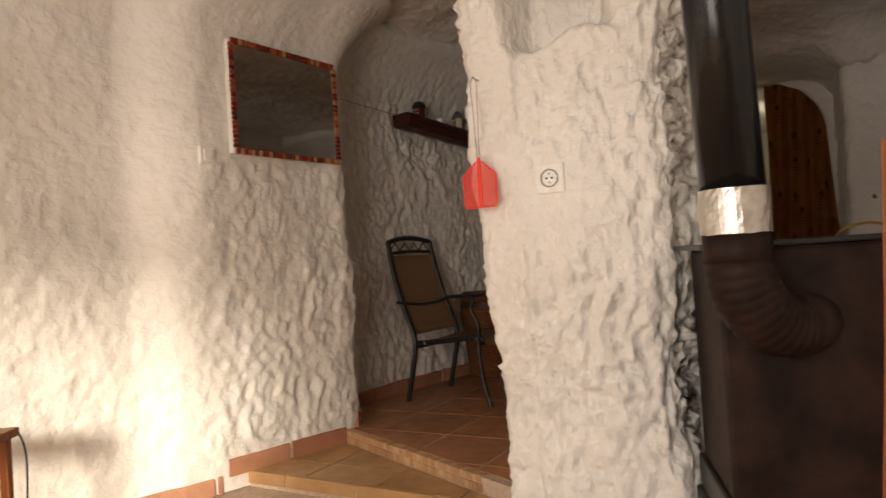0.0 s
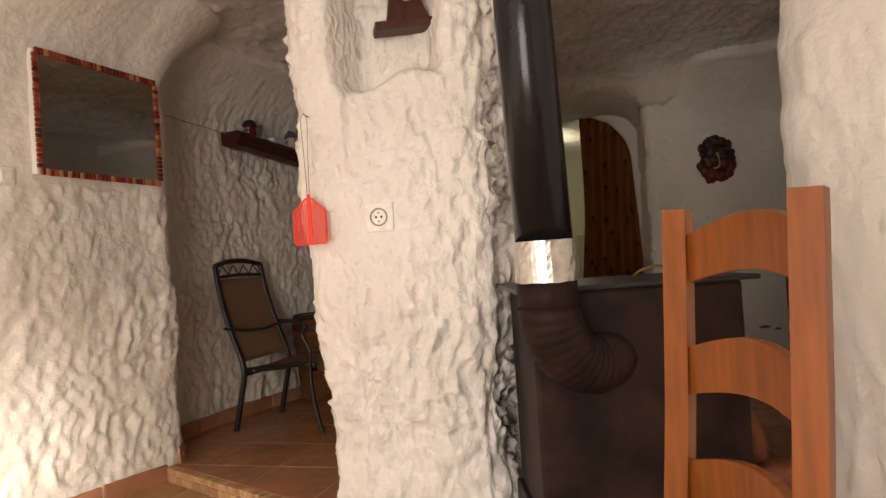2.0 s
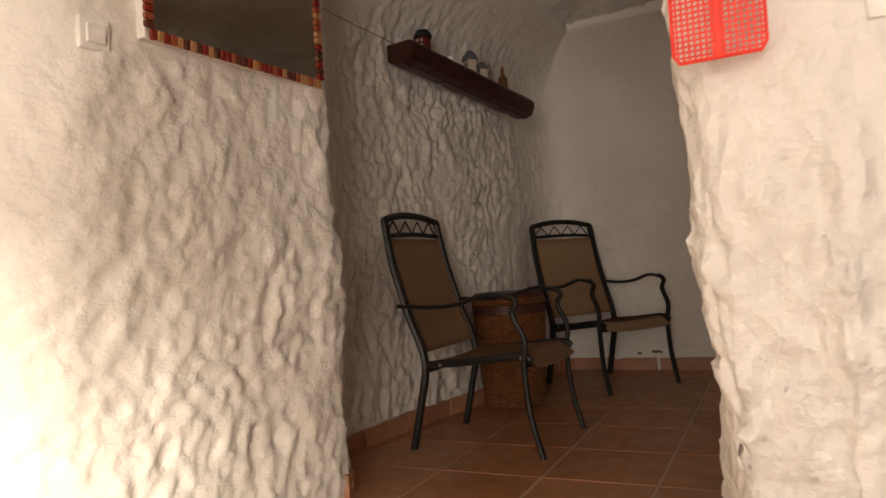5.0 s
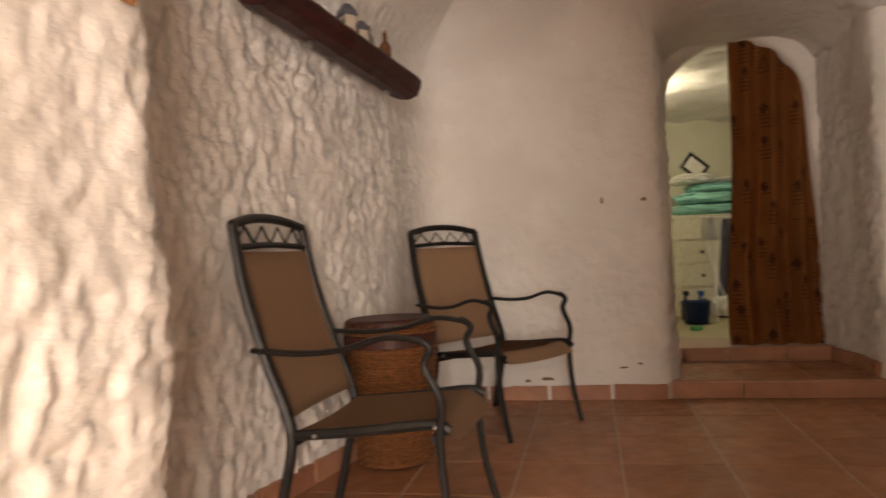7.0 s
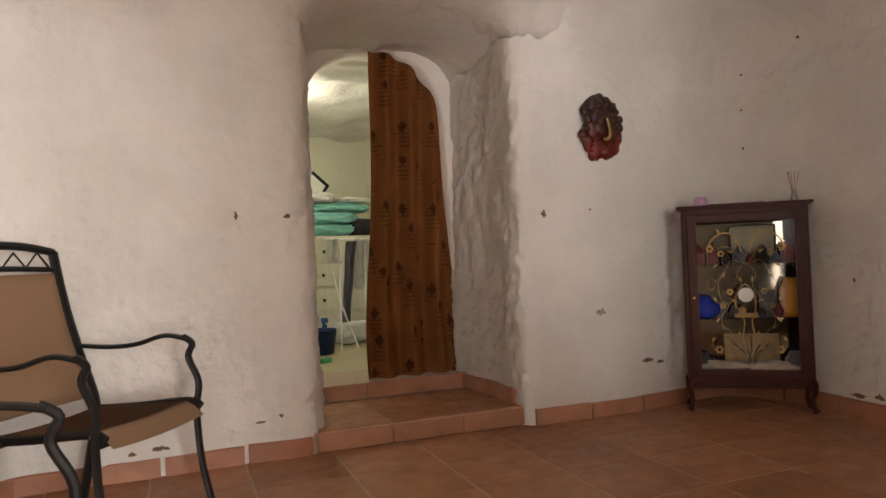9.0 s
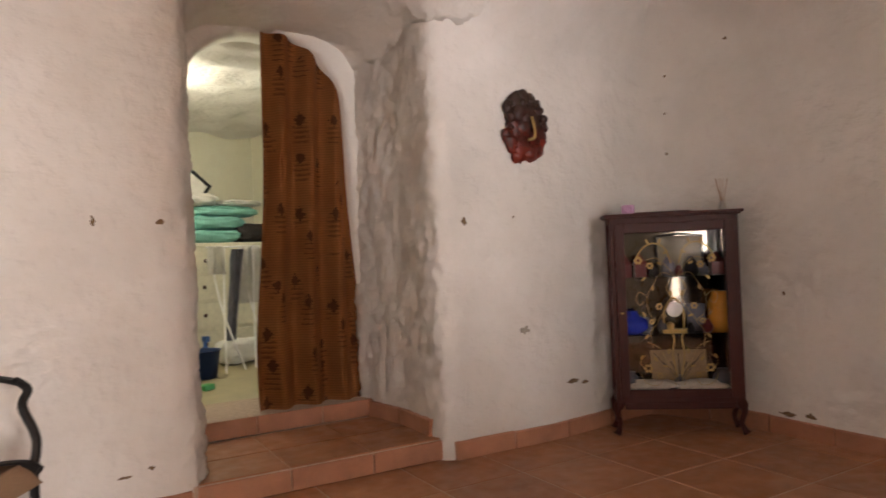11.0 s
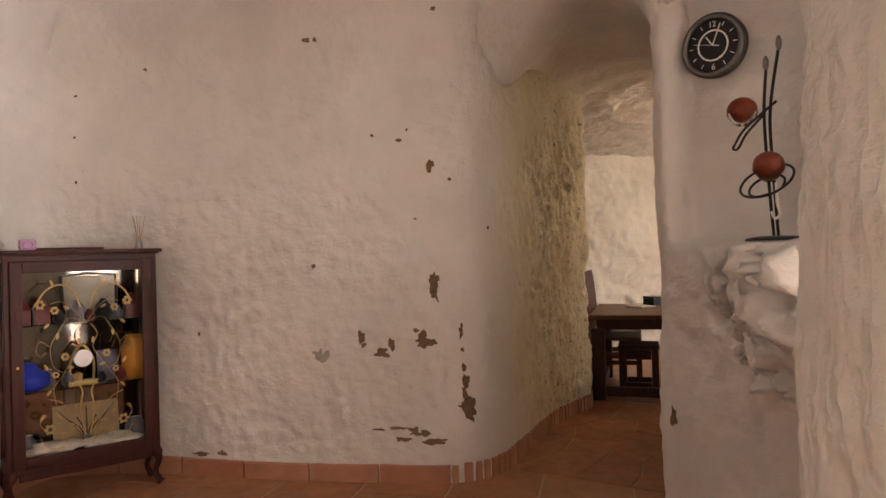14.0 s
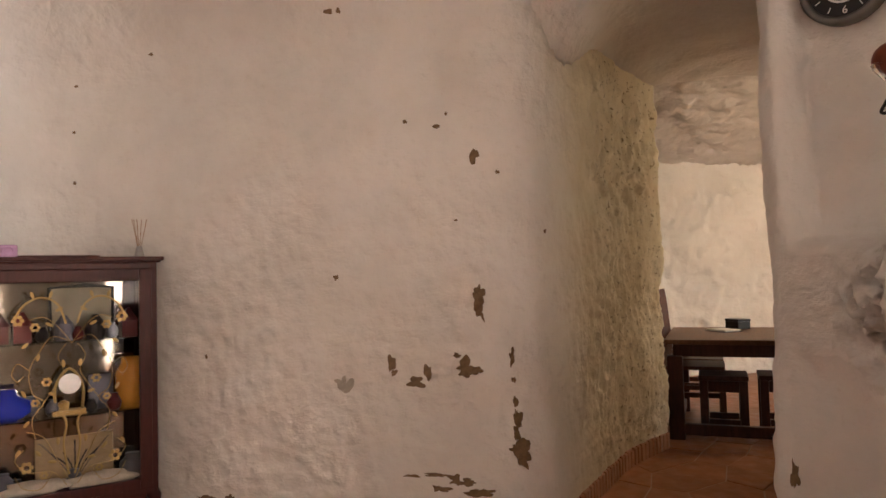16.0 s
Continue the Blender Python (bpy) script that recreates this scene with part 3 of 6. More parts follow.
AMBER = flat("amber_glaze", (0.50, 0.22, 0.03), 0.25)
GREEN = flat("green_card", (0.08, 0.35, 0.10), 0.5)
STONEWARE = flat("grey_stoneware", (0.10, 0.10, 0.12), 0.35)
CLARET = flat("claret_glaze", (0.10, 0.012, 0.012), 0.3)
SHELL = plain("pale_shell", (0.52, 0.45, 0.35), 0.5, 0, 0.2, 20, 0.3)
GILT = flat("gilt_lacquer", (0.40, 0.27, 0.095), 0.5, 0.2)
LILAC = flat("lilac_glass", (0.55, 0.33, 0.52), 0.15)
REED = flat("reed_sticks", (0.38, 0.22, 0.12), 0.7)
BARK = plain("red_pine_bark", (0.16, 0.055, 0.028), 0.9, 0, 0.6, 9, 0.8)
WICKER = plain("brown_wicker", (0.17, 0.066, 0.023), 0.5, 0, 0.4, 40, 0.2)
FLAKE = plain("bare_render", (0.19, 0.125, 0.07), 0.95, 0, 0.3, 40, 0.6)
FLAKE_GREY = plain("grey_filler", (0.40, 0.36, 0.31), 0.95, 0, 0.15, 40, 0.3)


def glass_mat(name, tint=(1, 1, 1), rough=0.02):
    m, n, l, b = material(name, rough, 0, 0.5)
    b.inputs["Base Color"].default_value = (*tint, 1)
    b.inputs["Transmission Weight"].default_value = 1.0
    b.inputs["IOR"].default_value = 1.2
    return m


GLASS = glass_mat("clear_glass")
MIRROR, _n, _l, _b = material("silvered_mirror", 0.03, 1.0)
_b.inputs["Base Color"].default_value = (0.62, 0.60, 0.56, 1)
OLD_MIRROR, _n, _l, _b = material("aged_mirror", 0.05, 1.0)
_b.inputs["Base Color"].default_value = (0.30, 0.28, 0.24, 1)


def curtain_mat():
    """Brown-gold cloth with dark stalked flower heads and fine ribs."""
    m, n, l, b = material("printed_brown_cloth", 0.8, 0, 0.2)
    co = n.new("ShaderNodeTexCoord").outputs["Object"]
    base = ramp(n, l, noise_node(n, l, 3, 4, 0.6, vec=co), [(0.3, (0.27, 0.105, 0.035)), (0.7, (0.37, 0.16, 0.055))])
    rib = n.new("ShaderNodeTexWave")
    rib.bands_direction = "Z"
    rib.inputs["Scale"].default_value, rib.inputs["Distortion"].default_value = 22, 2.5
    l.new(co, rib.inputs["Vector"])
    base = mixc(n, l, 0.22, base, rib.outputs["Color"], "MULTIPLY")
    mp = n.new("ShaderNodeMapping")
    mp.inputs["Scale"].default_value = (7.0, 0.0, 3.6)
    l.new(co, mp.inputs["Vector"])
    vo = n.new("ShaderNodeTexVoronoi")
    vo.inputs["Scale"].default_value, vo.inputs["Randomness"].default_value = 1.0, 0.85
    l.new(mp.outputs[0], vo.inputs["Vector"])
    loc = n.new("ShaderNodeVectorMath")
    loc.operation = "SUBTRACT"
    l.new(mp.outputs[0], loc.inputs[0])
    l.new(vo.outputs["Position"], loc.inputs[1])
    sep = n.new("ShaderNodeSeparateXYZ")
    l.new(loc.outputs[0], sep.inputs[0])

    def calc(op, a, c):
        nd = n.new("ShaderNodeMath")
        nd.operation = op
        for sock, v in zip(nd.inputs, (a, c)):
            if hasattr(v, "links"):
                l.new(v, sock)
            else:
                sock.default_value = v
        return nd.outputs[0]
    ragged = noise_node(n, l, 60, 3, 0.6, vec=co)
    ax = calc("ABSOLUTE", sep.outputs["X"], 0)
    # flower head, stalk and the ladder of small leaves under it
    up = calc("ABSOLUTE", calc("SUBTRACT", sep.outputs["Z"], 0.14), 0)
    head = calc("LESS_THAN", calc("ADD", calc("ADD", calc("MULTIPLY", ax, 1.4), up), calc("MULTIPLY", ragged, 0.30)), 0.30)
    under = calc("MULTIPLY", calc("LESS_THAN", sep.outputs["Z"], 0.08), calc("GREATER_THAN", sep.outputs["Z"], -0.38))
    rung = calc("LESS_THAN", calc("FRACT", calc("ADD", calc("MULTIPLY", sep.outputs["Z"], 10.0), calc("MULTIPLY", ragged, 0.8)), 0), 0.34)
    leaf = calc("MULTIPLY", calc("MULTIPLY", under, rung), calc("LESS_THAN", calc("ADD", ax, calc("MULTIPLY", ragged, 0.5)), 0.40))
    l.new(mixc(n, l, calc("MAXIMUM", calc("MULTIPLY", head, 0.75), calc("MULTIPLY", leaf, 0.5)), base, (0.045, 0.016, 0.008)), b.inputs["Base Color"])
    bump(n, l, b, rib.outputs["Fac"], 0.25, 0.004)
    return m


CURTAIN = curtain_mat()
R = lambda x=0, y=0, z=0, rx=0, ry=0, rz=0: pose(x, y, z, rx, ry, rz)


def ball(r, m=None, bm=None, squash=1.0, seg=20, lumps=0.0, seed=0):
    b2 = bmesh.new()
    bmesh.ops.create_uvsphere(b2, u_segments=seg, v_segments=max(6, seg // 2), radius=r)
    for v in b2.verts:
        k = 1 + lumps * noise.noise(v.co / r * 1.6 + Vector((seed, 0, 0)))
        v.co = Vector((v.co.x * k, v.co.y * k, v.co.z * squash * k))
    if m is not None:
        bmesh.ops.transform(b2, matrix=m, verts=b2.verts)
    return join(bm, b2)


def blob(rx, rz, seed, thick=0.004, k=30, rough=0.85):
    """A ragged flat flake, lying in x and z, its face towards -y."""
    b2 = bmesh.new()
    ring = []
    for i in range(k):
        a = 2 * math.pi * i / k
        f = 1 + rough * noise.noise(Vector((math.cos(a) * 1.6, math.sin(a) * 1.6, seed))) + 0.35 * rough * noise.noise(Vector((math.cos(a) * 5, math.sin(a) * 5, seed)))
        ring.append((rx * f * math.cos(a), rz * f * math.sin(a)))
    fr = [b2.verts.new((x, -thick, z)) for x, z in ring]
    bk = [b2.verts.new((x * 1.04, thick * 2, z * 1.04)) for x, z in ring]
    b2.faces.new(fr)
    for i in range(k):
        j = (i + 1) % k
        b2.faces.new((fr[i], bk[i], bk[j], fr[j]))
    return b2


# ---- entrance: mirror, switch, swatter, socket ----
def mirror_panel():
    u = Vector((0.285, 0.672, 0)).normalized()
    m = facing(Vector((-0.682, 3.028, 1.53)), Vector((u.y, -u.x, 0)), 0.0)
    t = thing("mosaic_mirror", "rectangular wall mirror framed in red and brown mosaic", "mirror", m)
    w, h = 0.70, 0.52
    part("glass", box(w, 0.02, h, R(0, 0.01, 0), 0.002), MIRROR, t)
    part("backing", box(w + 0.04, 0.05, h + 0.045, R(0, 0.034, -0.022), 0.004), WHITE, t, "white plaster bedding")
    mats = [flat("mosaic_red", (0.20, 0.022, 0.014), 0.25), flat("mosaic_brown", (0.10, 0.03, 0.018), 0.25), flat("mosaic_rust", (0.28, 0.07, 0.03), 0.25), flat("mosaic_amber", (0.40, 0.20, 0.08), 0.3)]
    meshes = []
    for mm in mats:
        for sz in ((0.019, 0.030), (0.030, 0.019)):
            b2 = box(sz[0], 0.012, sz[1], None, 0.002, seg=1)
            me = bpy.data.meshes.new("mosaic_tile")
            b2.to_mesh(me)
            b2.free()
            me.materials.append(mm)
            meshes.append(me)
    rng = random.Random(4)

    def put(x, z, tall):
        k = rng.choices(range(4), (5, 4, 4, 2))[0] * 2 + (0 if tall else 1)
        o = new("mosaic_tile", meshes[k])
        o.parent = t
        o.matrix_local = R(x, -0.001 - rng.random() * 0.002, z, 0, rng.uniform(-3, 3), 0)
    n = int(w / 0.0225)
    for i in range(n + 1):
        for z in (-0.028, h - 0.002):
            put(-w / 2 + i * w / n, z, True)
    n = int(h / 0.0225)
    for i in range(n):
        for x in (-w / 2 - 0.012, w / 2 + 0.012):
            put(x, i * h / n + 0.004, False)


mirror_panel()


def wall_switch():
    p, nn = on_wall(wall_west, (0.3, 1.6, 1.45), Vector((-0.96, 2.62, 1.49)) - Vector((0.3, 1.6, 1.45)))
    t = thing("light_switch", "white square light switch on the wall", "switch", facing(p, Vector((0.9, -0.42, 0)), 0.008))
    part("plate", box(0.085, 0.02, 0.085, R(0, 0.006, -0.042), 0.004), PLASTIC, t)
    part("rocker", box(0.05, 0.012, 0.05, R(0, -0.006, -0.025), 0.003), PLASTIC, t)


wall_switch()


def wall_socket():
    p, nn = on_wall(pillar, (0.6, 0.4, 1.15), (0.07, 1.5, 0.01))
    t = thing("power_socket", "white wall socket on the rock pillar", "socket", facing(Vector((0.71, p.y, 1.165)), Vector((-0.28, -1, 0)), 0.020))
    plate = part("plate", box(0.098, 0.022, 0.098, R(0, 0.008, -0.049), 0.006), PLASTIC, t)
    part("insert", lathe([(0.031, -0.002), (0.031, 0.004), (0.026, 0.004), (0.024, -0.010)], 28, R(0, -0.003, 0, 90)), flat("grey_plastic", (0.30, 0.285, 0.26), 0.4), t, "round recessed socket insert")
    for x in (-0.0095, 0.0095):
        part("contact_hole", lathe([(0.004, 0), (0.004, 0.003)], 10, R(x, -0.004, 0, 90)), BLACK, t)
    part("screw", lathe([(0.0035, 0), (0.0035, 0.004)], 10, R(0, -0.004, -0.014, 90)), STEEL, t)
    part("screw", lathe([(0.0035, 0), (0.0035, 0.004)], 10, R(0, -0.004, 0.014, 90)), STEEL, t)


wall_socket()


def swatter():
    t = thing("fly_swatter", "red plastic fly swatter hanging from a wire handle", "swatter", facing(Vector((0.468, 1.925, 1.09)), Vector((-0.35, -0.94, 0)), 0.0))
    out = [(-0.055, 0), (0.055, 0), (0.062, 0.012), (0.062, 0.11), (0.012, 0.155), (-0.012, 0.155), (-0.062, 0.11), (-0.062, 0.012)]
    fr = tube([(x, 0, z) for x, z in out], 0.003, 6, None, 0, closed=True)
    part("rim", fr, RED, t)
    mesh = bmesh.new()
    for i in range(15):
        x = -0.056 + i * 0.008
        top = 0.11 + (0.045 * (1 - max(0, abs(x) - 0.012) / 0.05))
        box(0.0032, 0.002, top - 0.004, R(x, 0, 0.002), 0, mesh)
    for j in range(17):
        z = 0.006 + j * 0.008
        w = 0.122 if z < 0.11 else max(0.03, 0.122 * (1 - (z - 0.11) / 0.055))
        box(w, 0.002, 0.0026, R(0, 0.001, z), 0, mesh)
    part("mesh_blade", mesh, RED, t, "punched red plastic grid")
    part("rib", box(0.012, 0.006, 0.17, R(0, 0, 0), 0.002), RED, t)
    hw = tube([(-0.004, 0, 0.15), (-0.006, 0.0, 0.25), (-0.010, 0.0, 0.36), (-0.012, 0, 0.42), (0, 0.0, 0.445), (0.012, 0, 0.42), (0.010, 0, 0.36), (0.006, 0, 0.25), (0.004, 0, 0.15)], 0.0014, 6)
    part("wire_handle", hw, WIRE, t, "twisted grey wire handle")
    part("hook", tube([(0, 0.04, 0.44), (0, 0.0, 0.443), (0, -0.006, 0.447)], 0.002, 6, None, 3), WIRE, t)


swatter()


def niche_clock():
    t = thing("mantel_clock", "dark wooden clock with gilt dial hung in the pillar niche", "clock", R(0.845, 1.99, 1.82, 0, -6, 8))
    part("base", box(0.24, 0.10, 0.03, R(0, 0, 0), 0.006), WOOD_DARK, t)
    b2 = lathe([(0.085, 0.03), (0.075, 0.06), (0.058, 0.12), (0.06, 0.2)], 4, R(0, 0, 0, 0, 0, 45))
    bmesh.ops.scale(b2, vec=(1.25, 0.62, 1), verts=b2.verts)
    part("case", b2, WOOD_DARK, t)
    part("dial", lathe([(0.028, 0), (0.032, 0.006), (0.024, 0.008)], 24, R(0, -0.058, 0.115, 90)), GILT, t, "gilt round dial")


niche_clock()


def stove():
    t = thing("wood_stove", "rusty steel wood stove with a black flue pipe", "stove", R(1.395, 1.66, -0.02, 0, 0, 0))
    part("plinth", box(0.68, 0.60, 0.30, R(0.04, 0.0, -0.12), 0.01), plain("dark_slate", (0.03, 0.03, 0.035), 0.6, 0, 0.3, 8, 0.2), t, "dark slate hearth plinth")
    part("base_plate", box(0.63, 0.48, 0.10, R(0.03, 0, 0.18), 0.008), IRON, t)
    part("body", box(0.59, 0.44, 0.64, R(0.025, 0, 0.28), 0.012), RUST, t)
    part("top_plate", box(0.67, 0.50, 0.014, R(0.023, 0, 0.92), 0.004), IRON, t)
    part("handle", tube([(0.10, 0.05, 0.934), (0.12, 0.03, 0.955), (0.17, 0.02, 0.965), (0.22, 0.03, 0.955), (0.24, 0.05, 0.934)], 0.004, 6), BRASS, t, "thin brass handle")
    # elbow from the back of the body up to the pipe, in folded segments
    axis = Vector((-0.243, -0.345, 0))
    eb = bmesh.new()
    steps = 12
    rings = []
    for i in range(steps * 3 + 1):
        a = math.pi / 2 * i / (steps * 3)
        c = Vector((axis.x + 0.14 * (1 - math.sin(a)) * 0.9, axis.y + 0.14 * (1 - math.sin(a)) * 0.55, 0.62 + 0.13 + 0.16 * (1 - math.cos(a)) - 0.02))
        d = Vector((-0.84 * math.cos(a), -0.54 * math.cos(a), math.sin(a) * 1.2)).normalized()
        side = d.cross(Vector((0.54, -0.84, 0))).normalized()
        sd = Vector((0.54, -0.84, 0))
        r = 0.078 + (0.0035 if i % 3 == 0 else 0)
        rings.append([eb.verts.new(c + sd * (r * math.cos(2 * math.pi * j / 24)) + side * (r * math.sin(2 * math.pi * j / 24))) for j in range(24)])
    for p, q in zip(rings, rings[1:]):
        for j in range(24):
            eb.faces.new((p[j], p[(j + 1) % 24], q[(j + 1) % 24], q[j]))
    part("elbow", eb, RUST, t, "folded rust-brown flue elbow", True)
    part("flue_stub", tube([(axis.x + 0.12, axis.y + 0.07, 0.725), (0.0, -0.10, 0.725)], 0.08, 24, None, 0), RUST, t, "", True)
    part("lower_pipe", tube([(axis.x, axis.y, 0.875), (axis.x - 0.002, axis.y, 0.965)], 0.077, 28, None, 0), RUST, t, "", True)
    pb = tube([(axis.x - 0.002, axis.y, 1.04), (axis.x - 0.018, axis.y, 1.7), (axis.x - 0.035, axis.y, 2.7)], 0.0735, 32, None, 0)
    part("flue_pipe", pb, ENAMEL, t, "glossy black enamelled flue pipe", True)
    fb = bmesh.new()
    rings = []
    for i in range(9):
        z = 0.955 + 0.105 * i / 8
        rings.append([fb.verts.new((axis.x - 0.001 + (0.0795 + 0.0022 * noise.noise(Vector((j * 0.9, i * 1.3, 1)))) * math.cos(2 * math.pi * j / 40),
                                    axis.y + (0.0795 + 0.0022 * noise.noise(Vector((j * 0.9, i * 1.3, 1)))) * math.sin(2 * math.pi * j / 40), z + 0.003 * noise.noise(Vector((j * 0.4, 7, i)))))
                      for j in range(40)])
    for p, q in zip(rings, rings[1:]):
        for j in range(40):
            fb.faces.new((p[j], p[(j + 1) % 40], q[(j + 1) % 40], q[j]))
    part("foil_band", fb, FOIL, t, "crumpled aluminium tape band")


stove()


def log(m, r, length, seed):
    b2 = bmesh.new()
    rings = []
    for i in range(13):
        x = length * (i / 12 - 0.5)
        rings.append([b2.verts.new((x, r * (1 + 0.25 * noise.noise(Vector((j * 0.8, i * 0.5, seed)))) * math.cos(2 * math.pi * j / 14), r * (1 + 0.25 * noise.noise(Vector((j * 0.8, i * 0.5, seed)))) * math.sin(2 * math.pi * j / 14)))
                      for j in range(14)])
    for p, q in zip(rings, rings[1:]):
        for j in range(14):
            b2.faces.new((p[j], p[(j + 1) % 14], q[(j + 1) % 14], q[j]))
    b2.faces.new(rings[0]), b2.faces.new(rings[-1])
    o = mesh_object("firewood_log", b2, BARK, True)
    o.matrix_world = m
    return tagged(o, "split pine firewood log leaning beside the stove", "firewood", "firewood by the stove")


log(R(1.84, 1.62, 0.23, 0, 62, 20), 0.065, 0.62, 3)
log(R(1.87, 1.50, 0.16, 0, 58, 35), 0.055, 0.5, 8)


def ladder_chair(name, m, mat, label, seat_z=0.43, top=1.245, half=0.2, slats=3, group=""):
    """A ladder-back chair with arched slats; x across the back, front towards -y."""
    t = thing(name, label, "chair", m, group)
    for x in (-half, half):
        part("back_post", tube([(x, 0.0, 0), (x, 0.0, seat_z), (x, 0.03, seat_z + 0.4), (x, 0.05, top)], 0.032, 4, None, 4, 1.0), mat, t)
        part("front_leg", box(0.04, 0.04, seat_z - 0.01, R(x, -0.38, 0), 0.005), mat, t)
        part("side_rail", box(0.025, 0.36, 0.035, R(x, -0.19, 0.2), 0.004), mat, t)
    part("seat", box(2 * half + 0.05, 0.42, 0.025, R(0, -0.19, seat_z - 0.01), 0.008), mat, t)
    part("front_rail", box(2 * half, 0.025, 0.04, R(0, -0.38, seat_z - 0.07), 0.004), mat, t)
    for k in range(slats):
        z = top - 0.145 - (slats - 1 - k) * 0.215
        b2 = bmesh.new()
        cols = []
        for i in range(17):
            u = i / 16
            x = -half + 2 * half * u
            arch = 0.04 * math.sin(math.pi * u)
            y = 0.022 + 0.035 * (z - seat_z) / 0.6 + 0.03 * math.sin(math.pi * u)
            lo, hi = z + 0.75 * arch, z + 0.088 + arch
            cols.append([b2.verts.new(v) for v in ((x, y - 0.009, lo), (x, y + 0.009, lo), (x, y + 0.009, hi), (x, y - 0.009, hi))])
        for p, q in zip(cols, cols[1:]):
            for j in range(4):
                b2.faces.new((p[j], q[j], q[(j + 1) % 4], p[(j + 1) % 4]))
        b2.faces.new(cols[0]), b2.faces.new(cols[-1])
        part("back_slat", b2, mat, t)
    return t


# its back stands square to the line between the two posts
ladder_chair("ladder_back_chair", R(1.305, 0.69, LOW, 0, 0, -86), WOOD_ORANGE, "orange-stained pine ladder-back chair beside the stove", 0.45, 1.215, 0.205)


def side_table():
    t = thing("side_table", "small wooden table against the sunlit wall", "table", R(-1.21, 1.36, LOW, 0, 0, 15))
    part("tabletop", box(0.36, 0.34, 0.03, R(0, 0, 0.57), 0.006), WOOD_ORANGE, t)
    for x in (-0.15, 0.15):
        for y in (-0.13, 0.13):
            part("leg", box(0.03, 0.03, 0.57, R(x, y, 0), 0.004), WOOD_ORANGE, t)
    part("cable", tube([(0.17, 0.16, 0.60), (0.19, 0.18, 0.5), (0.17, 0.2, 0.25), (0.16, 0.2, 0.01)], 0.004, 6), BLACK, t, "thin dark cable")


side_table()

# ---- back room: armchairs, basket, shelf ----
def sling_chair(m):
    """Patio armchair: x across, front towards -y, on the floor."""
    t = thing("sling_armchair", "black metal armchair with brown sling seat and back", "chair", m, "armchairs by the wall")
    W, D = 0.265, 0.27

    def back_line(z):
        k = (z - 0.40) / 0.68
        return 0.20 + 0.20 * k + 0.03 * math.sin(math.pi * k)
    for s in (-1, 1):
        x = s * W
        part("back_post", tube([(x, 0.30, 0.0), (x, 0.25, 0.2), (x, 0.215, 0.40), (x, back_line(0.62), 0.62), (x * 0.985, back_line(0.85), 0.85), (x * 0.95, back_line(1.06), 1.06)], 0.0225, 8, None, 5, 0.75), IRON, t)
        part("front_leg", tube([(x * 1.05, -0.33, 0.0), (x * 1.05, -0.285, 0.18), (x * 1.05, -0.27, 0.38), (x * 1.07, -0.28, 0.50), (x * 1.08, -0.235, 0.60), (x * 1.08, -0.255, 0.655), (x * 1.08, -0.215, 0.685)], 0.016, 8, None, 5, 0.8), IRON, t)
        part("armrest", tube([(x * 1.08, -0.235, 0.675), (x * 1.10, -0.12, 0.69), (x * 1.10, 0.02, 0.655), (x * 1.08, 0.16, 0.645), (x * 1.04, 0.33, 0.655)], 0.020, 8, None, 6, 0.5), IRON, t)
        part("seat_rail", tube([(x, 0.21, 0.385), (x, 0.0, 0.40), (x, -0.24, 0.425), (x, -0.30, 0.405)], 0.017, 8, None, 5), IRON, t)
        for y, z in ((0.13, 0.388), (-0.26, 0.42)):
            part("bolt", lathe([(0.007, 0), (0.008, 0.003), (0.004, 0.006)], 10, R(x + s * 0.016, y, z, 0, 90 * s, 0)), STEEL, t)
    part("cross_bar", tube([(-W, 0.21, 0.36), (W, 0.21, 0.36)], 0.014, 8, None, 0), IRON, t)
    part("cross_bar", tube([(-W, -0.25, 0.38), (W, -0.25, 0.38)], 0.014, 8, None, 0), IRON, t)
    tw = W * 0.95
    part("top_rail", tube([(-tw, back_line(1.06), 1.06), (-tw * 0.5, back_line(1.08) + 0.008, 1.083), (0, back_line(1.08) + 0.012, 1.09), (tw * 0.5, back_line(1.08) + 0.008, 1.083), (tw, back_line(1.06), 1.06)], 0.019, 8, None, 5, 0.9), IRON, t)
    lw = W * 0.965
    part("lower_rail", tube([(-lw, back_line(0.985), 0.985), (0, back_line(0.985) + 0.01, 0.995), (lw, back_line(0.985), 0.985)], 0.011, 8, None, 5), IRON, t)
    zig = []
    for i in range(9):
        u = -1 + i / 4
        zig.append((u * lw * 0.9, back_line(1.03) + 0.008, 0.997 + (0.062 if i % 2 else 0.0)))
    part("lattice", tube(zig, 0.005, 6, None, 0), IRON, t, "zigzag wire lattice")

    def sling(fn, n, w, name):
        b2 = bmesh.new()
        rows = []
        for i in range(n + 1):
            p, q = fn(i / n)
            rows.append([b2.verts.new((w * (j / 6 - 1), p + 0.012 * (1 - (j / 6 - 1) ** 2) * q[0], q[1] - 0.012 * (1 - (j / 6 - 1) ** 2) * q[2])) for j in range(13)])
        for a, c in zip(rows, rows[1:]):
            for j in range(12):
                b2.faces.new((a[j], a[j + 1], c[j + 1], c[j]))
        bmesh.ops.solidify(b2, geom=b2.faces[:], thickness=0.004)
        part(name, b2, SLING, t, "", True)
    sling(lambda u: (back_line(0.44 + 0.53 * u) - 0.005, (1, 0.44 + 0.53 * u, 0)), 12, W * 0.93, "back_sling")
    sling(lambda u: (0.20 - 0.52 * u, (0, 0.40 + 0.035 * u - 0.06 * max(0, u - 0.88) / 0.12, 1)), 14, W * 0.95, "seat_sling")
    return t


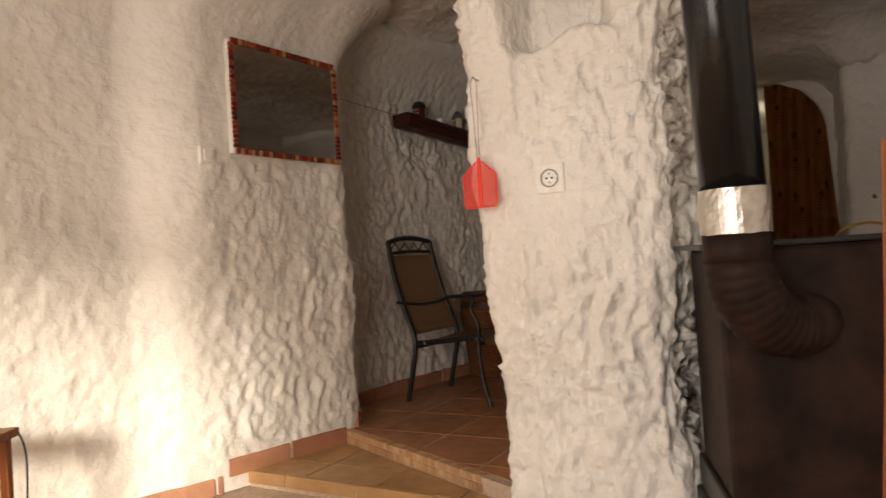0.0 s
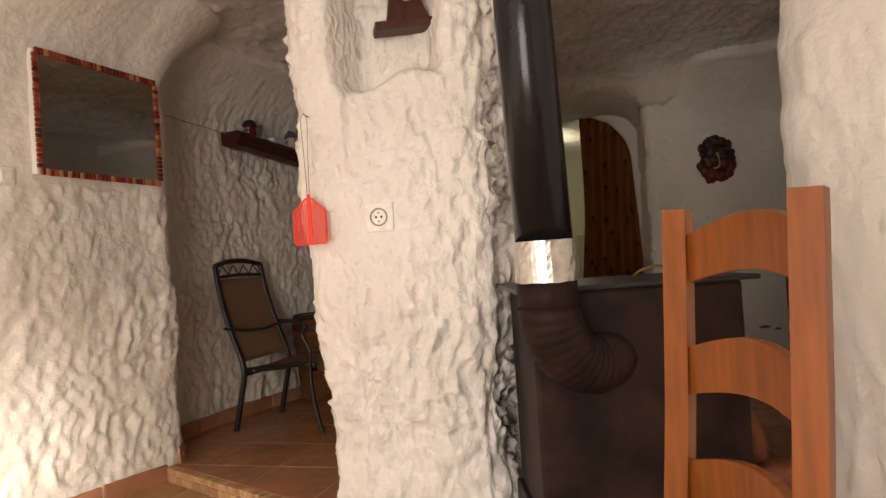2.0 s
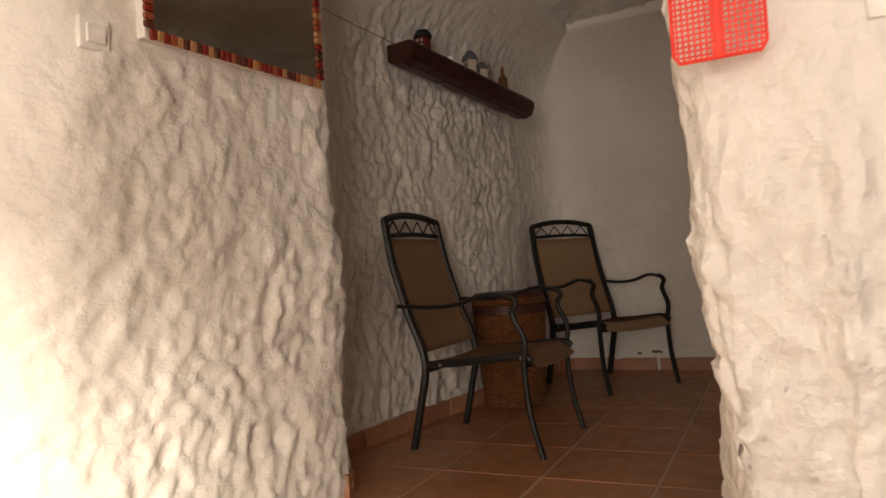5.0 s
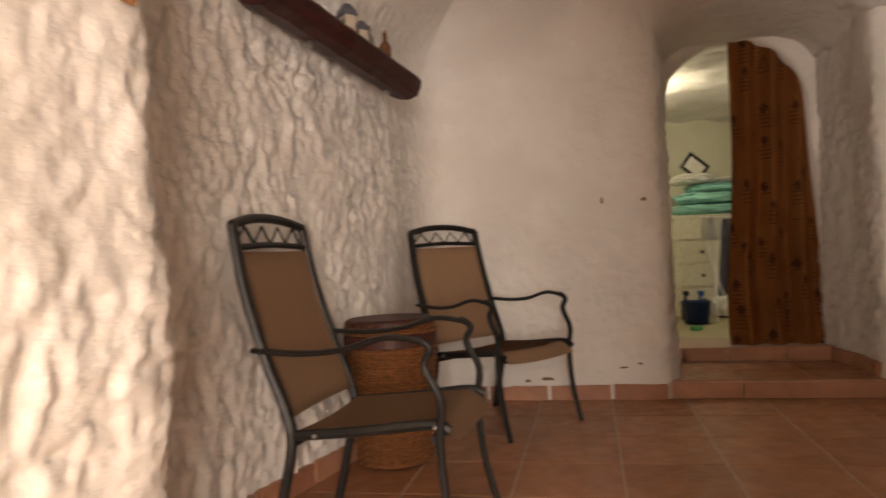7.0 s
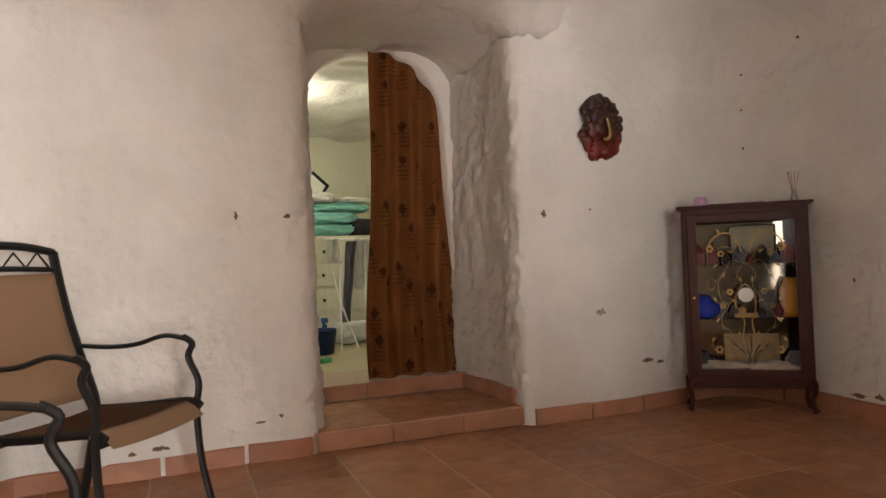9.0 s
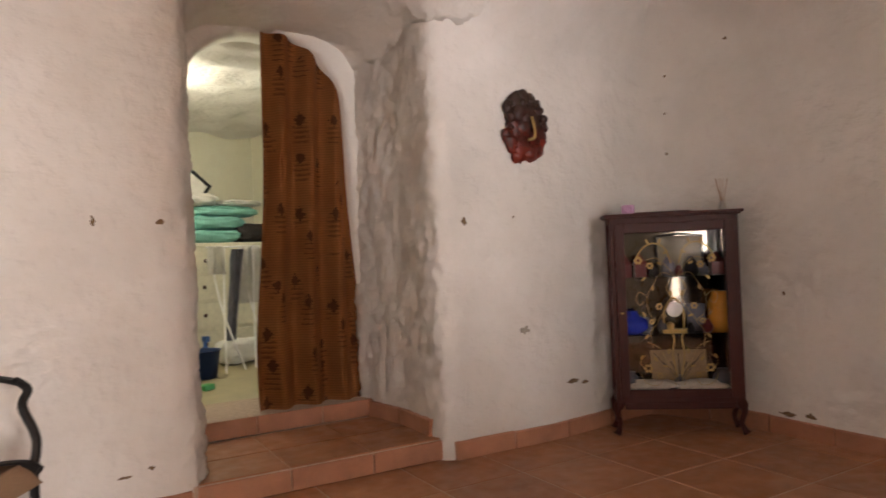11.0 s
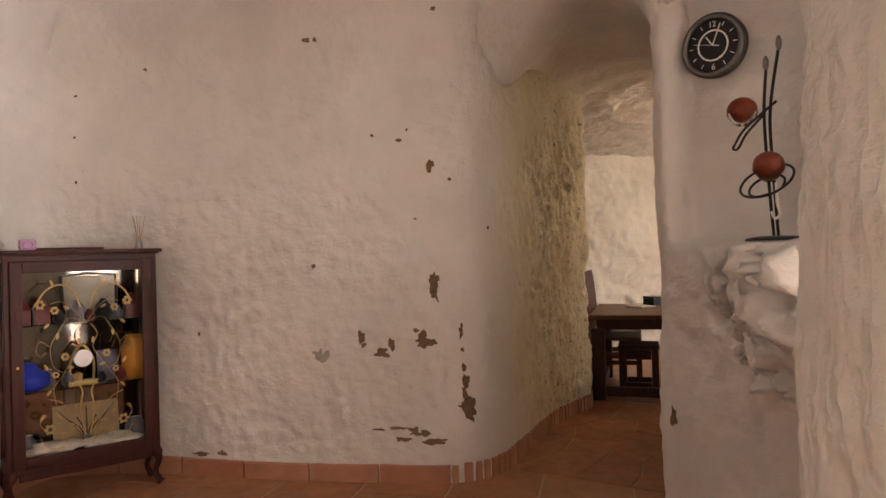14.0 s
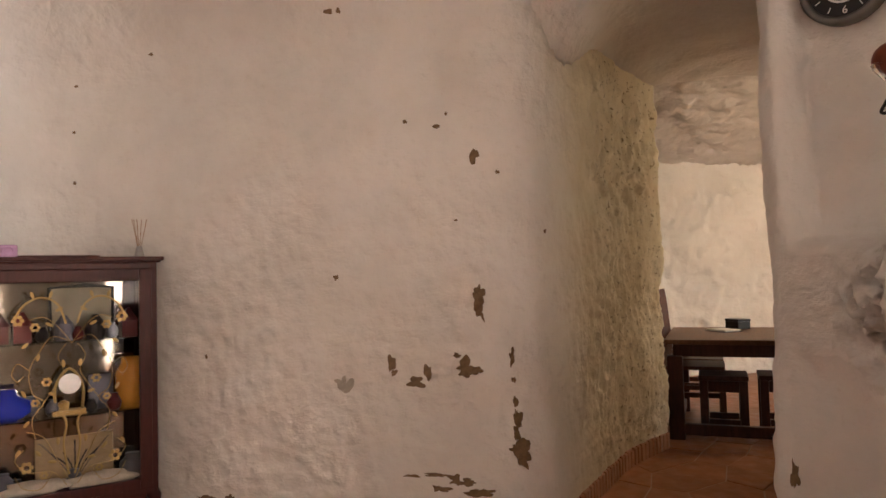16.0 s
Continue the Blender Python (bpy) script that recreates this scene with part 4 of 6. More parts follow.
c1 = sling_chair(R(-0.03, 4.19, 0, 0, 0, 69))
c2 = copy_thing(c1, R(0.63, 5.545, 0, 0, 0, 35))


def basket():
    t = thing("wicker_basket", "tall brown wicker laundry basket with a lid", "basket", R(0.03, 4.99, 0))
    def woven(z0, z1, r0, r1, n):
        b2 = bmesh.new()
        for i in range(n):
            z = z0 + (z1 - z0) * (i + 0.5) / n
            r = r0 + (r1 - r0) * (i + 0.5) / n
            pts = [((r + 0.0045 * math.cos(math.pi * (j + i))) * math.cos(2 * math.pi * j / 40), (r + 0.0045 * math.cos(math.pi * (j + i))) * math.sin(2 * math.pi * j / 40), z) for j in range(40)]
            tube(pts, 0.0068, 5, b2, 0, closed=True)
        return b2
    part("weave", woven(0.01, 0.55, 0.165, 0.205, 42), WICKER, t, "woven wicker wall")
    part("liner", lathe([(0.155, 0.005), (0.195, 0.55)], 30), DARK_CLOTH, t)
    part("band", lathe([(0.208, 0.53), (0.214, 0.535), (0.214, 0.585), (0.208, 0.59)], 40, cap=False), WOOD_DARK, t, "dark rim band")
    part("lid", woven(0.59, 0.64, 0.212, 0.195, 4), WICKER, t)
    part("lid_top", lathe([(0.205, 0.625), (0.205, 0.645), (0.19, 0.655)], 40), WOOD_DARK, t, "dark flat lid top")
    for k in range(20):
        a = 2 * math.pi * k / 20
        part("stake", tube([(0.163 * math.cos(a), 0.163 * math.sin(a), 0.01), (0.203 * math.cos(a), 0.203 * math.sin(a), 0.55)], 0.006, 5, None, 0), WICKER, t)


basket()

SH_A, SH_B = Vector((-0.40, 4.36, 1.93)), Vector((0.20, 5.38, 1.80))


def beam_shelf():
    d = (SH_B - SH_A).normalized()
    side = Vector((d.y, -d.x, 0)).normalized()
    up = Vector((0, 0, 1))
    b2 = bmesh.new()
    rings = []
    for i in range(21):
        p = SH_A.lerp(SH_B, i / 20)
        w = 1 + 0.10 * noise.noise(Vector((i * 0.5, 1, 4)))
        prof = [(-0.10, 0.055), (0.06, 0.05), (0.075, 0.03), (0.072, -0.005), (0.05, -0.045), (0.0, -0.06), (-0.06, -0.05), (-0.10, -0.03)]
        rings.append([b2.verts.new(p + side * (x * w) + up * (z * (1 if z > 0 else w) + 0.004 * noise.noise(Vector((i * 0.9, j, 2))))) for j, (x, z) in enumerate(prof)])
    for p, q in zip(rings, rings[1:]):
        for j in range(8):
            b2.faces.new((p[j], p[(j + 1) % 8], q[(j + 1) % 8], q[j]))
    b2.faces.new(rings[0]), b2.faces.new(rings[-1])
    t = thing("beam_shelf", "dark wooden half-beam shelf fixed to the rough wall", "shelf")
    part("beam", b2, WOOD_BEAM, t)
    for u in (0.3, 0.86):
        p = SH_A.lerp(SH_B, u) - side * 0.04
        part("fixing_bolt", lathe([(0.016, -0.012), (0.016, 0.0), (0.008, 0.012)], 12, Matrix.Translation((p.x, p.y, p.z - 0.062))), STEEL, t, "pale metal fixing bolt")
    wire = tube([(-0.70, 3.80, 2.01), (-0.58, 4.03, 1.985), (-0.43, 4.34, 1.965)], 0.003, 6, None, 4)
    tagged(mesh_object("cable", wire, plain("cream_cord", (0.36, 0.29, 0.2), 0.7)), "thin cream cable along the rough wall", "cable")
    return side


shelf_side = beam_shelf()


def on_shelf(u, out=0.0):
    p = SH_A.lerp(SH_B, u) + shelf_side * out
    return Matrix.Translation((p.x, p.y, p.z + 0.052)) @ R(0, 0, 0, 0, 0, -60)


def shelf_things():
    t = thing("candle_house", "small dark claret ceramic candle house on the shelf", "ornament", on_shelf(0.16, -0.01))
    part("body", lathe([(0.04, 0), (0.043, 0.02), (0.042, 0.075), (0.036, 0.085)], 16), CLARET, t)
    part("roof", lathe([(0.05, 0.08), (0.05, 0.095), (0.035, 0.12), (0.012, 0.128)], 16), BLACK, t, "black domed roof")
    for a in range(-60, 90, 30):
        for z in (0.03, 0.055):
            part("window", box(0.010, 0.004, 0.013, R(0.043 * math.sin(radians(a)), -0.043 * math.cos(radians(a)), z, 0, 0, a), 0.001), SHELL, t)
    t = thing("cup", "small white ceramic cup on the shelf", "cup", on_shelf(0.34, 0.0))
    part("bowl", lathe([(0.022, 0), (0.027, 0.004), (0.03, 0.042), (0.027, 0.042), (0.024, 0.006)], 20), PLASTIC, t)
    for u, h, w in ((0.52, 0.15, 0.07), (0.62, 0.12, 0.06)):
        t = thing("house_ornament", "small pale model house with a grey roof", "ornament", on_shelf(u, -0.01), "houses on the shelf")
        part("wall", box(w, 0.05, h * 0.62, R(0, 0, 0), 0.003), SHELL, t)
        b2 = lathe([(w * 0.74, h * 0.62), (w * 0.66, h * 0.78), (w * 0.25, h), (w * 0.2, h * 1.01)], 4, R(0, 0, 0, 0, 0, 45))
        part("roof", b2, STONEWARE, t, "grey hipped roof")
        for x in (-0.018, 0.018):
            for z in (0.02, 0.055):
                part("window", box(0.012, 0.004, 0.02, R(x, -0.026, z), 0.001), BLACK, t)
    t = thing("glass_bottle", "small brown glass bottle with a cork", "bottle", on_shelf(0.80, 0.0))
    part("body", lathe([(0.026, 0), (0.028, 0.01), (0.028, 0.08), (0.012, 0.105), (0.011, 0.14), (0.013, 0.145)], 18), flat("brown_glass", (0.13, 0.06, 0.025), 0.12), t)
    part("cork", lathe([(0.009, 0.14), (0.010, 0.16)], 12), REED, t)
    t = thing("glass_bottle", "slim clear glass bottle on the beam shelf", "bottle", on_shelf(0.72, -0.03))
    part("body", lathe([(0.017, 0), (0.018, 0.09), (0.007, 0.11), (0.007, 0.15)], 14), flat("grey_glass", (0.22, 0.21, 0.18), 0.1), t)


shelf_things()


# ---- doorway curtain ----
def curtain():
    t = thing("door_curtain", "brown printed cloth curtain drawn half across the doorway", "curtain", Matrix.Translation(DA))
    b2 = bmesh.new()
    cols = []
    n = 90
    for i in range(n + 1):
        u = i / n
        col = []
        for j in range(41):
            v = j / 40
            z = 2.34 - 2.138 * v
            left = 0.60 - 0.05 * v + 0.045 * math.sin(v * 5.5) * v
            x = left + (1.22 - left) * u
            y = 0.012 + ((0.030 + 0.012 * v) * (1 + math.sin(u * 24 + 1.2 * math.sin(v * 3))) + 0.02 * abs(noise.noise(Vector((u * 4, v * 3, 5))))) * (1 - 0.85 * smooth01((u - 0.72) / 0.2))
            if u > 0.9:
                x += 0.03 * noise.noise(Vector((v * 9, 2, 2))) * v
            p = DU * x - DN * y
            col.append(b2.verts.new((p.x, p.y, z)))
        cols.append(col)
    for a, c in zip(cols, cols[1:]):
        for j in range(40):
            b2.faces.new((a[j], c[j], c[j + 1], a[j + 1]))
    bmesh.ops.solidify(b2, geom=b2.faces[:], thickness=0.004)
    part("cloth", b2, CURTAIN, t, "", True)
    a, c = DU * 0.05 - DN * 0.1, DU * 1.25 - DN * 0.1
    part("rod", tube([(a.x, a.y, 2.35), (c.x, c.y, 2.35)], 0.011, 10, None, 0), WOOD_DARK, t)


curtain()


# ---- wall ornament ----
def cork_ornament():
    p, nn = on_wall(wall_east, (1.5, 3.8, 1.6), Vector((3.29, 5.14, 1.67)) - Vector((1.5, 3.8, 1.6)))
    b2 = bmesh.new()
    rng = random.Random(11)
    outline = [(0.0, 0.16, 0.045), (-0.05, 0.14, 0.05), (-0.10, 0.10, 0.04), (0.05, 0.14, 0.045), (0.10, 0.13, 0.028), (-0.02, 0.08, 0.07), (0.04, 0.05, 0.075), (-0.05, 0.0, 0.06), (0.06, -0.03, 0.075),
               (-0.12, -0.04, 0.032), (-0.09, -0.08, 0.05), (0.10, -0.06, 0.05), (-0.03, -0.10, 0.07), (0.03, -0.13, 0.06), (0.13, -0.05, 0.02), (-0.05, -0.15, 0.04), (0.08, -0.12, 0.045), (0.0, 0.0, 0.07)]
    for i, (x, z, r) in enumerate(outline):
        ball(r, R(x, -0.012, z) @ Matrix.Diagonal((1, 0.55, 1, 1)), b2, 1.0, 14, 0.45, i * 3.1)
    for i in range(26):
        a = rng.uniform(0, 6.28)
        k = rng.uniform(0.7, 1.02)
        ball(rng.uniform(0.012, 0.026), R(0.125 * k * math.cos(a), -0.03, 0.01 + 0.165 * k * math.sin(a)), b2, 1.0, 8, 0.5, i)
    m, n, l, b = material("stained_burl_wood", 0.45, 0, 0.4)
    co = n.new("ShaderNodeTexCoord").outputs["Object"]
    sep = n.new("ShaderNodeSeparateXYZ")
    l.new(co, sep.inputs[0])
    add = n.new("ShaderNodeMath")
    add.operation = "MULTIPLY_ADD"
    l.new(sep.outputs["Z"], add.inputs[0])
    add.inputs[1].default_value = 1.6
    l.new(noise_node(n, l, 16, 5, 0.6, vec=co), add.inputs[2])
    l.new(ramp(n, l, add.outputs[0], [(0.25, (0.16, 0.018, 0.008)), (0.5, (0.045, 0.013, 0.009)), (0.8, (0.05, 0.028, 0.018))]), b.inputs["Base Color"])
    t = thing("burl_wall_ornament", "knotted dark red burl wood ornament on the wall", "ornament", facing(p, nn, 0.0))
    part("burl", b2, m, t, "", True)
    part("inlay", tube([(0.0, -0.075, 0.05), (0.012, -0.082, -0.02), (0.002, -0.085, -0.065), (-0.035, -0.08, -0.075)], 0.008, 6), GILT, t, "pale curved inlay")


cork_ornament()


# ---- display cabinet ----
def cabinet():
    a, c = Vector((3.655, 4.875, 0)), Vector((4.035, 4.29, 0))
    u = (c - a).normalized()
    m = facing((a + c) / 2, Vector((u.y, -u.x, 0)))
    t = thing("display_cabinet", "mahogany glass-fronted display cabinet on curved legs", "cabinet", m)
    w, d, z0, z1 = (c - a).length - 0.03, 0.21, 0.17, 1.17
    part("base_board", box(w, d, 0.05, R(0, d / 2, z0), 0.006), MAHOGANY, t)
    part("apron", box(w * 0.86, 0.02, 0.05, R(0, 0.015, z0 - 0.035), 0.008), MAHOGANY, t)
    part("top_board", box(w, d, 0.03, R(0, d / 2, z1 - 0.03), 0.004), MAHOGANY, t)
    part("cornice", box(w + 0.055, d + 0.03, 0.018, R(0, d / 2 - 0.005, z1 + 0.006), 0.006), MAHOGANY, t)
    part("cornice_bead", box(w + 0.03, d + 0.015, 0.012, R(0, d / 2, z1 - 0.002), 0.004), MAHOGANY, t)
    part("back_rail", box(w * 0.55, 0.015, 0.016, R(-0.05, d - 0.02, z1 + 0.022), 0.003), MAHOGANY, t)
    part("back_panel", box(w - 0.02, 0.012, z1 - z0 - 0.04, R(0, d - 0.008, z0 + 0.02), 0.002), MAHOGANY, t)
    part("back_mirror", box(w - 0.07, 0.004, z1 - z0 - 0.10, R(0, d - 0.018, z0 + 0.05), 0.001), OLD_MIRROR, t, "silvered mirror back")
    for s in (-1, 1):
        for y in (0.012, d - 0.012):
            part("corner_post", box(0.026, 0.026, z1 - z0 - 0.04, R(s * (w / 2 - 0.013), y, z0 + 0.03), 0.004), MAHOGANY, t)
        part("side_glass", box(0.004, d - 0.05, z1 - z0 - 0.09, R(s * (w / 2 - 0.012), d / 2, z0 + 0.05), 0), GLASS, t).visible_shadow = False
        for y in (0.03, d - 0.03):
            prof = [(s * (w / 2 - 0.03), y, z0 + 0.02), (s * (w / 2 - 0.005), y - 0.012, z0 - 0.045), (s * (w / 2 - 0.018), y, z0 - 0.11), (s * (w / 2 - 0.005), y - 0.014, z0 - 0.155), (s * (w / 2 + 0.002), y - 0.018, z0 - 0.168)]
            part("cabriole_leg", tube(prof, 0.03, 10, None, 6, taper=lambda f: 1.0 - 0.55 * math.sin(math.pi * min(1, f * 0.95)) if f > 0.2 else 1.0 - 0.2 * f), MAHOGANY, t, "", True)
    # the glazed door with its gilt drawing
    door = part("door", box(0.05, 0.022, z1 - z0 - 0.06, R(-w / 2 + 0.05, -0.005, z0 + 0.03), 0.004), MAHOGANY, t)
    part("door_stile", box(0.05, 0.022, z1 - z0 - 0.06, R(w / 2 - 0.05, -0.005, z0 + 0.03), 0.004), MAHOGANY, door)
    part("door_rail", box(w - 0.15, 0.022, 0.045, R(0, -0.005, z0 + 0.03), 0.004), MAHOGANY, door)
    part("door_rail", box(w - 0.15, 0.022, 0.05, R(0, -0.005, z1 - 0.08), 0.004), MAHOGANY, door)
    pane = part("pane", box(w - 0.14, 0.004, z1 - z0 - 0.15, R(0, -0.003, z0 + 0.073), 0), GLASS, door)
    pane.visible_shadow = False
    part("keyhole", lathe([(0.006, 0), (0.006, 0.004)], 10, R(-w / 2 + 0.05, -0.016, 0.66, 90)), BRASS, door)
    Y = -0.009
    zc = (z0 + z1) / 2
    for s in (-1, 1):
        for pts in (
            [(0.02 * s, zc + 0.40 - 0.15), (0.05 * s, zc + 0.33), (0.11 * s, zc + 0.36), (0.17 * s, zc + 0.33), (0.20 * s, zc + 0.27), (0.175 * s, zc + 0.25)],
            [(0.0, zc + 0.17), (0.05 * s, zc + 0.24), (0.10 * s, zc + 0.28), (0.15 * s, zc + 0.27)],
            [(0.01 * s, zc + 0.18), (0.07 * s, zc + 0.20), (0.11 * s, zc + 0.15), (0.15 * s, zc + 0.07), (0.14 * s, zc - 0.02), (0.10 * s, zc - 0.06), (0.14 * s, zc - 0.12), (0.13 * s, zc - 0.2)],
            [(0.02 * s, zc - 0.40), (0.07 * s, zc - 0.34), (0.15 * s, zc - 0.33), (0.20 * s, zc - 0.28), (0.17 * s, zc - 0.24)],
            [(0.01 * s, zc - 0.38), (0.06 * s, zc - 0.28), (0.10 * s, zc - 0.20), (0.16 * s, zc - 0.17)],
            [(0.15 * s, zc + 0.07), (0.19 * s, zc + 0.10), (0.21 * s, zc + 0.06), (0.19 * s, zc + 0.03), (0.17 * s, zc + 0.05)],
            [(0.01 * s, zc - 0.36), (0.03 * s, zc - 0.24), (0.02 * s, zc - 0.15), (0.05 * s, zc - 0.10)],
            [(0.10 * s, zc - 0.06), (0.06 * s, zc + 0.0), (0.03 * s, zc + 0.06), (0.05 * s, zc + 0.12), (0.02 * s, zc + 0.17)],
            [(0.07 * s, zc - 0.34), (0.11 * s, zc - 0.40), (0.17 * s, zc - 0.39), (0.20 * s, zc - 0.34)],
        ):
            part("scroll", tube([(x, Y, z) for x, z in pts], 0.0042, 5, None, 5, 0.35), GILT, door)
        for x, z, r in ((0.19, zc + 0.27, 0.026), (0.13, zc + 0.24, 0.022), (0.09, zc + 0.02, 0.022), (0.16, zc - 0.31, 0.028), (0.10, zc - 0.35, 0.018), (0.13, zc - 0.06, 0.018)):
            g = bmesh.new()
            for k in range(6):
                aa = k * math.pi / 3
                ball(r * 0.30, R(s * x + r * 0.6 * math.cos(aa), Y, z + r * 0.6 * math.sin(aa)) @ Matrix.Diagonal((1, 0.12, 1, 1)), g, 1.0, 8)
            part("flower", g, GILT, door)
        for k, (x, z) in enumerate(((0.045, zc + 0.31), (0.075, zc + 0.37), (0.14, zc + 0.37), (0.08, zc + 0.25), (0.165, zc + 0.17), (0.12, zc + 0.12), (0.17, zc - 0.02), (0.07, zc - 0.03),
                                    (0.16, zc - 0.14), (0.05, zc - 0.22), (0.12, zc - 0.26), (0.07, zc - 0.30), (0.19, zc - 0.25), (0.03, zc + 0.09))):
            part("leaf", ball(0.013, R(s * x, Y, z, 0, s * (40 * k % 150 - 60), 0) @ Matrix.Diagonal((0.5, 0.12, 1.2, 1)), None, 1.0, 8), GILT, door)
    for z in (0.53, 0.84):
        part("glass_shelf", box(w - 0.05, d - 0.05, 0.006, R(0, d / 2, z), 0.001), glass_mat("shelf_glass", (0.85, 0.95, 0.9)), t).visible_shadow = False
    return m, w, d


CAB, CAB_W, CAB_D = cabinet()


def cab_things():
    def at(x, y, z):
        return CAB @ R(x, y, z)
    base = 0.221
    o = mesh_object("shell", ball(0.075, R(0, 0, 0.035) @ Matrix.Diagonal((1.7, 0.7, 0.45, 1)), None, 1, 18, 0.5, 2), SHELL, True)
    o.matrix_world = at(-0.13, 0.07, base)
    tagged(o, "pale spiral sea shell lying on the cabinet floor", "shell", "shells in the cabinet")
    o = mesh_object("shell", ball(0.07, R(0, 0, 0.03) @ Matrix.Diagonal((1.7, 0.7, 0.45, 1)), None, 1, 18, 0.6, 7), SHELL, True)
    o.matrix_world = at(0.12, 0.07, base)
    tagged(o, "broad pale sea shell lying on the cabinet floor", "shell", "shells in the cabinet")
    o = mesh_object("plaque", box(0.30, 0.012, 0.21, None, 0.003), plain("tan_card", (0.30, 0.215, 0.12), 0.7, 0, 0.2, 14))
    o.matrix_world = at(0.03, 0.155, base) @ R(0, 0, 0, -8)
    tagged(o, "cream painted plaque with dark sprigs standing in the cabinet", "plaque")
    for k in range(7):
        x = -0.12 + 0.04 * k
        part("sprig", tube([(0.0, -0.008, 0.02), (0.4 * x, -0.008, 0.09), (x, -0.008, 0.15 + 0.03 * math.cos(k * 2.1)), (x * 1.12, -0.008, 0.16 + 0.03 * math.cos(k * 2.1))], 0.0032, 5, None, 4, 0.5), BLACK, o, "dark painted sprig")
    for k, (x, y, zz, r, mm, lab) in enumerate(((-0.06, 0.10, 0.5365, 0.028, STONEWARE, "small grey stoneware pot on a glass shelf"), (0.08, 0.06, 0.5365, 0.024, BLACK, "tiny black vase on a glass shelf"),
                                               (0.17, 0.07, 0.5365, 0.030, CLARET, "small claret jar on a glass shelf"), (-0.14, 0.15, 0.5365, 0.034, STONEWARE, "round grey pot on a glass shelf"),
                                               (-0.10, 0.06, 0.8465, 0.026, BLACK, "small black bowl on a glass shelf"), (0.16, 0.06, 0.8465, 0.028, STONEWARE, "grey lidded jar on a glass shelf"),
                                               (0.03, 0.05, 0.8465, 0.024, CLARET, "tiny dark red vase on a glass shelf"), (0.02, 0.10, 0.221, 0.034, STONEWARE, "small grey pot on the cabinet floor"))):
        c = mesh_object("pot", lathe([(r * 0.55, 0), (r * 0.9, r * 0.4), (r, r * 1.1), (r * 0.7, r * 1.8), (r * 0.45, r * 2.1), (r * 0.55, r * 2.4)], 18), mm, True)
        c.matrix_world = at(x, y, zz)
        tagged(c, lab, "pot", "pots in the cabinet")
    for x, r, mm, lab in ((-0.24, 0.05, STONEWARE, "dark grey stoneware jar in the cabinet"), (0.25, 0.055, STONEWARE, "blue-grey stoneware pot in the cabinet"), (-0.19, 0.035, BLACK, "small black pot in the cabinet")):
        o = mesh_object("pot", lathe([(r * 0.6, 0), (r, r * 0.7), (r * 0.95, r * 1.3), (r * 0.5, r * 1.8), (r * 0.55, r * 2)], 20), mm, True)
        o.matrix_world = at(x, 0.12, base)
        tagged(o, lab, "pot")
    z = 0.5365
    o = mesh_object("glass_vase", lathe([(0.05, 0), (0.085, 0.03), (0.08, 0.075), (0.035, 0.10), (0.03, 0.125)], 24), COBALT, True)
    o.matrix_world = at(-0.22, 0.10, z)
    tagged(o, "squat cobalt blue glazed vase on a glass shelf", "vase")
    o = mesh_object("amber_vase", lathe([(0.05, 0), (0.062, 0.06), (0.065, 0.15), (0.045, 0.19), (0.04, 0.22)], 24), AMBER, True)
    o.matrix_world = at(0.245, 0.10, z)
    tagged(o, "amber yellow ceramic vase on a glass shelf", "vase")
    t = thing("anniversary_clock", "small gilt table clock on a glass shelf", "clock", at(0.0, 0.09, z))
    part("base", box(0.13, 0.07, 0.02, None, 0.004), GILT, t)
    part("dial", lathe([(0.04, 0), (0.042, 0.008), (0.034, 0.01)], 24, R(0, -0.02, 0.13, 90)), PLASTIC, t, "white dial with gilt rim")
    part("arch", tube([(-0.05, 0, 0.02), (-0.05, 0, 0.12), (0, 0, 0.19), (0.05, 0, 0.12), (0.05, 0, 0.02)], 0.006, 8), GILT, t)
    part("bell", lathe([(0.02, 0.02), (0.022, 0.05), (0.008, 0.06)], 16, R(-0.02, 0, 0)), GILT, t)
    o = mesh_object("photo_frame", box(0.10, 0.012, 0.15, None, 0.003), STONEWARE)
    o.matrix_world = at(0.13, 0.14, z) @ R(0, 0, 0, -8)
    tagged(o, "small grey photo frame leaning in the cabinet", "frame")
    z = 0.8465
    for x, mm, lab in ((-0.25, CLARET, "dark claret ceramic house"), (-0.17, CLARET, "little dark red pottery figure group"), (0.23, CLARET, "claret red model house"), (-0.02, STONEWARE, "dark glazed teapot"), (0.10, BLACK, "black ceramic pot")):
        o = mesh_object("ornament", lathe([(0.035, 0), (0.042, 0.03), (0.036, 0.07), (0.02, 0.09), (0.012, 0.105)], 12) if mm is not CLARET else lathe([(0.045, 0), (0.045, 0.07), (0.052, 0.07), (0.012, 0.12), (0.01, 0.125)], 4), mm)
        o.matrix_world = at(x, 0.08, z) @ R(0, 0, 0, 0, 0, 45 if mm is CLARET else 0)
        tagged(o, lab + " on a glass shelf", "ornament", "ornaments in the cabinet")
    t = thing("tray", "dark-rimmed square tray standing at the cabinet's back", "tray", at(0.06, 0.165, z) @ R(0, 0, 0, -6))
    part("panel", box(0.24, 0.008, 0.22, None, 0.003), plain("olive_glass", (0.25, 0.22, 0.15), 0.3), t)
    part("rim", tube([(-0.12, -0.006, 0.005), (-0.125, -0.006, 0.22), (0, -0.006, 0.232), (0.125, -0.006, 0.22), (0.12, -0.006, 0.005)], 0.007, 6, None, 0), BLACK, t)
    zt = 1.1945
    t = thing("lilac_ornament", "small lilac glass ornament on the cabinet top", "ornament", at(-0.22, 0.08, zt))
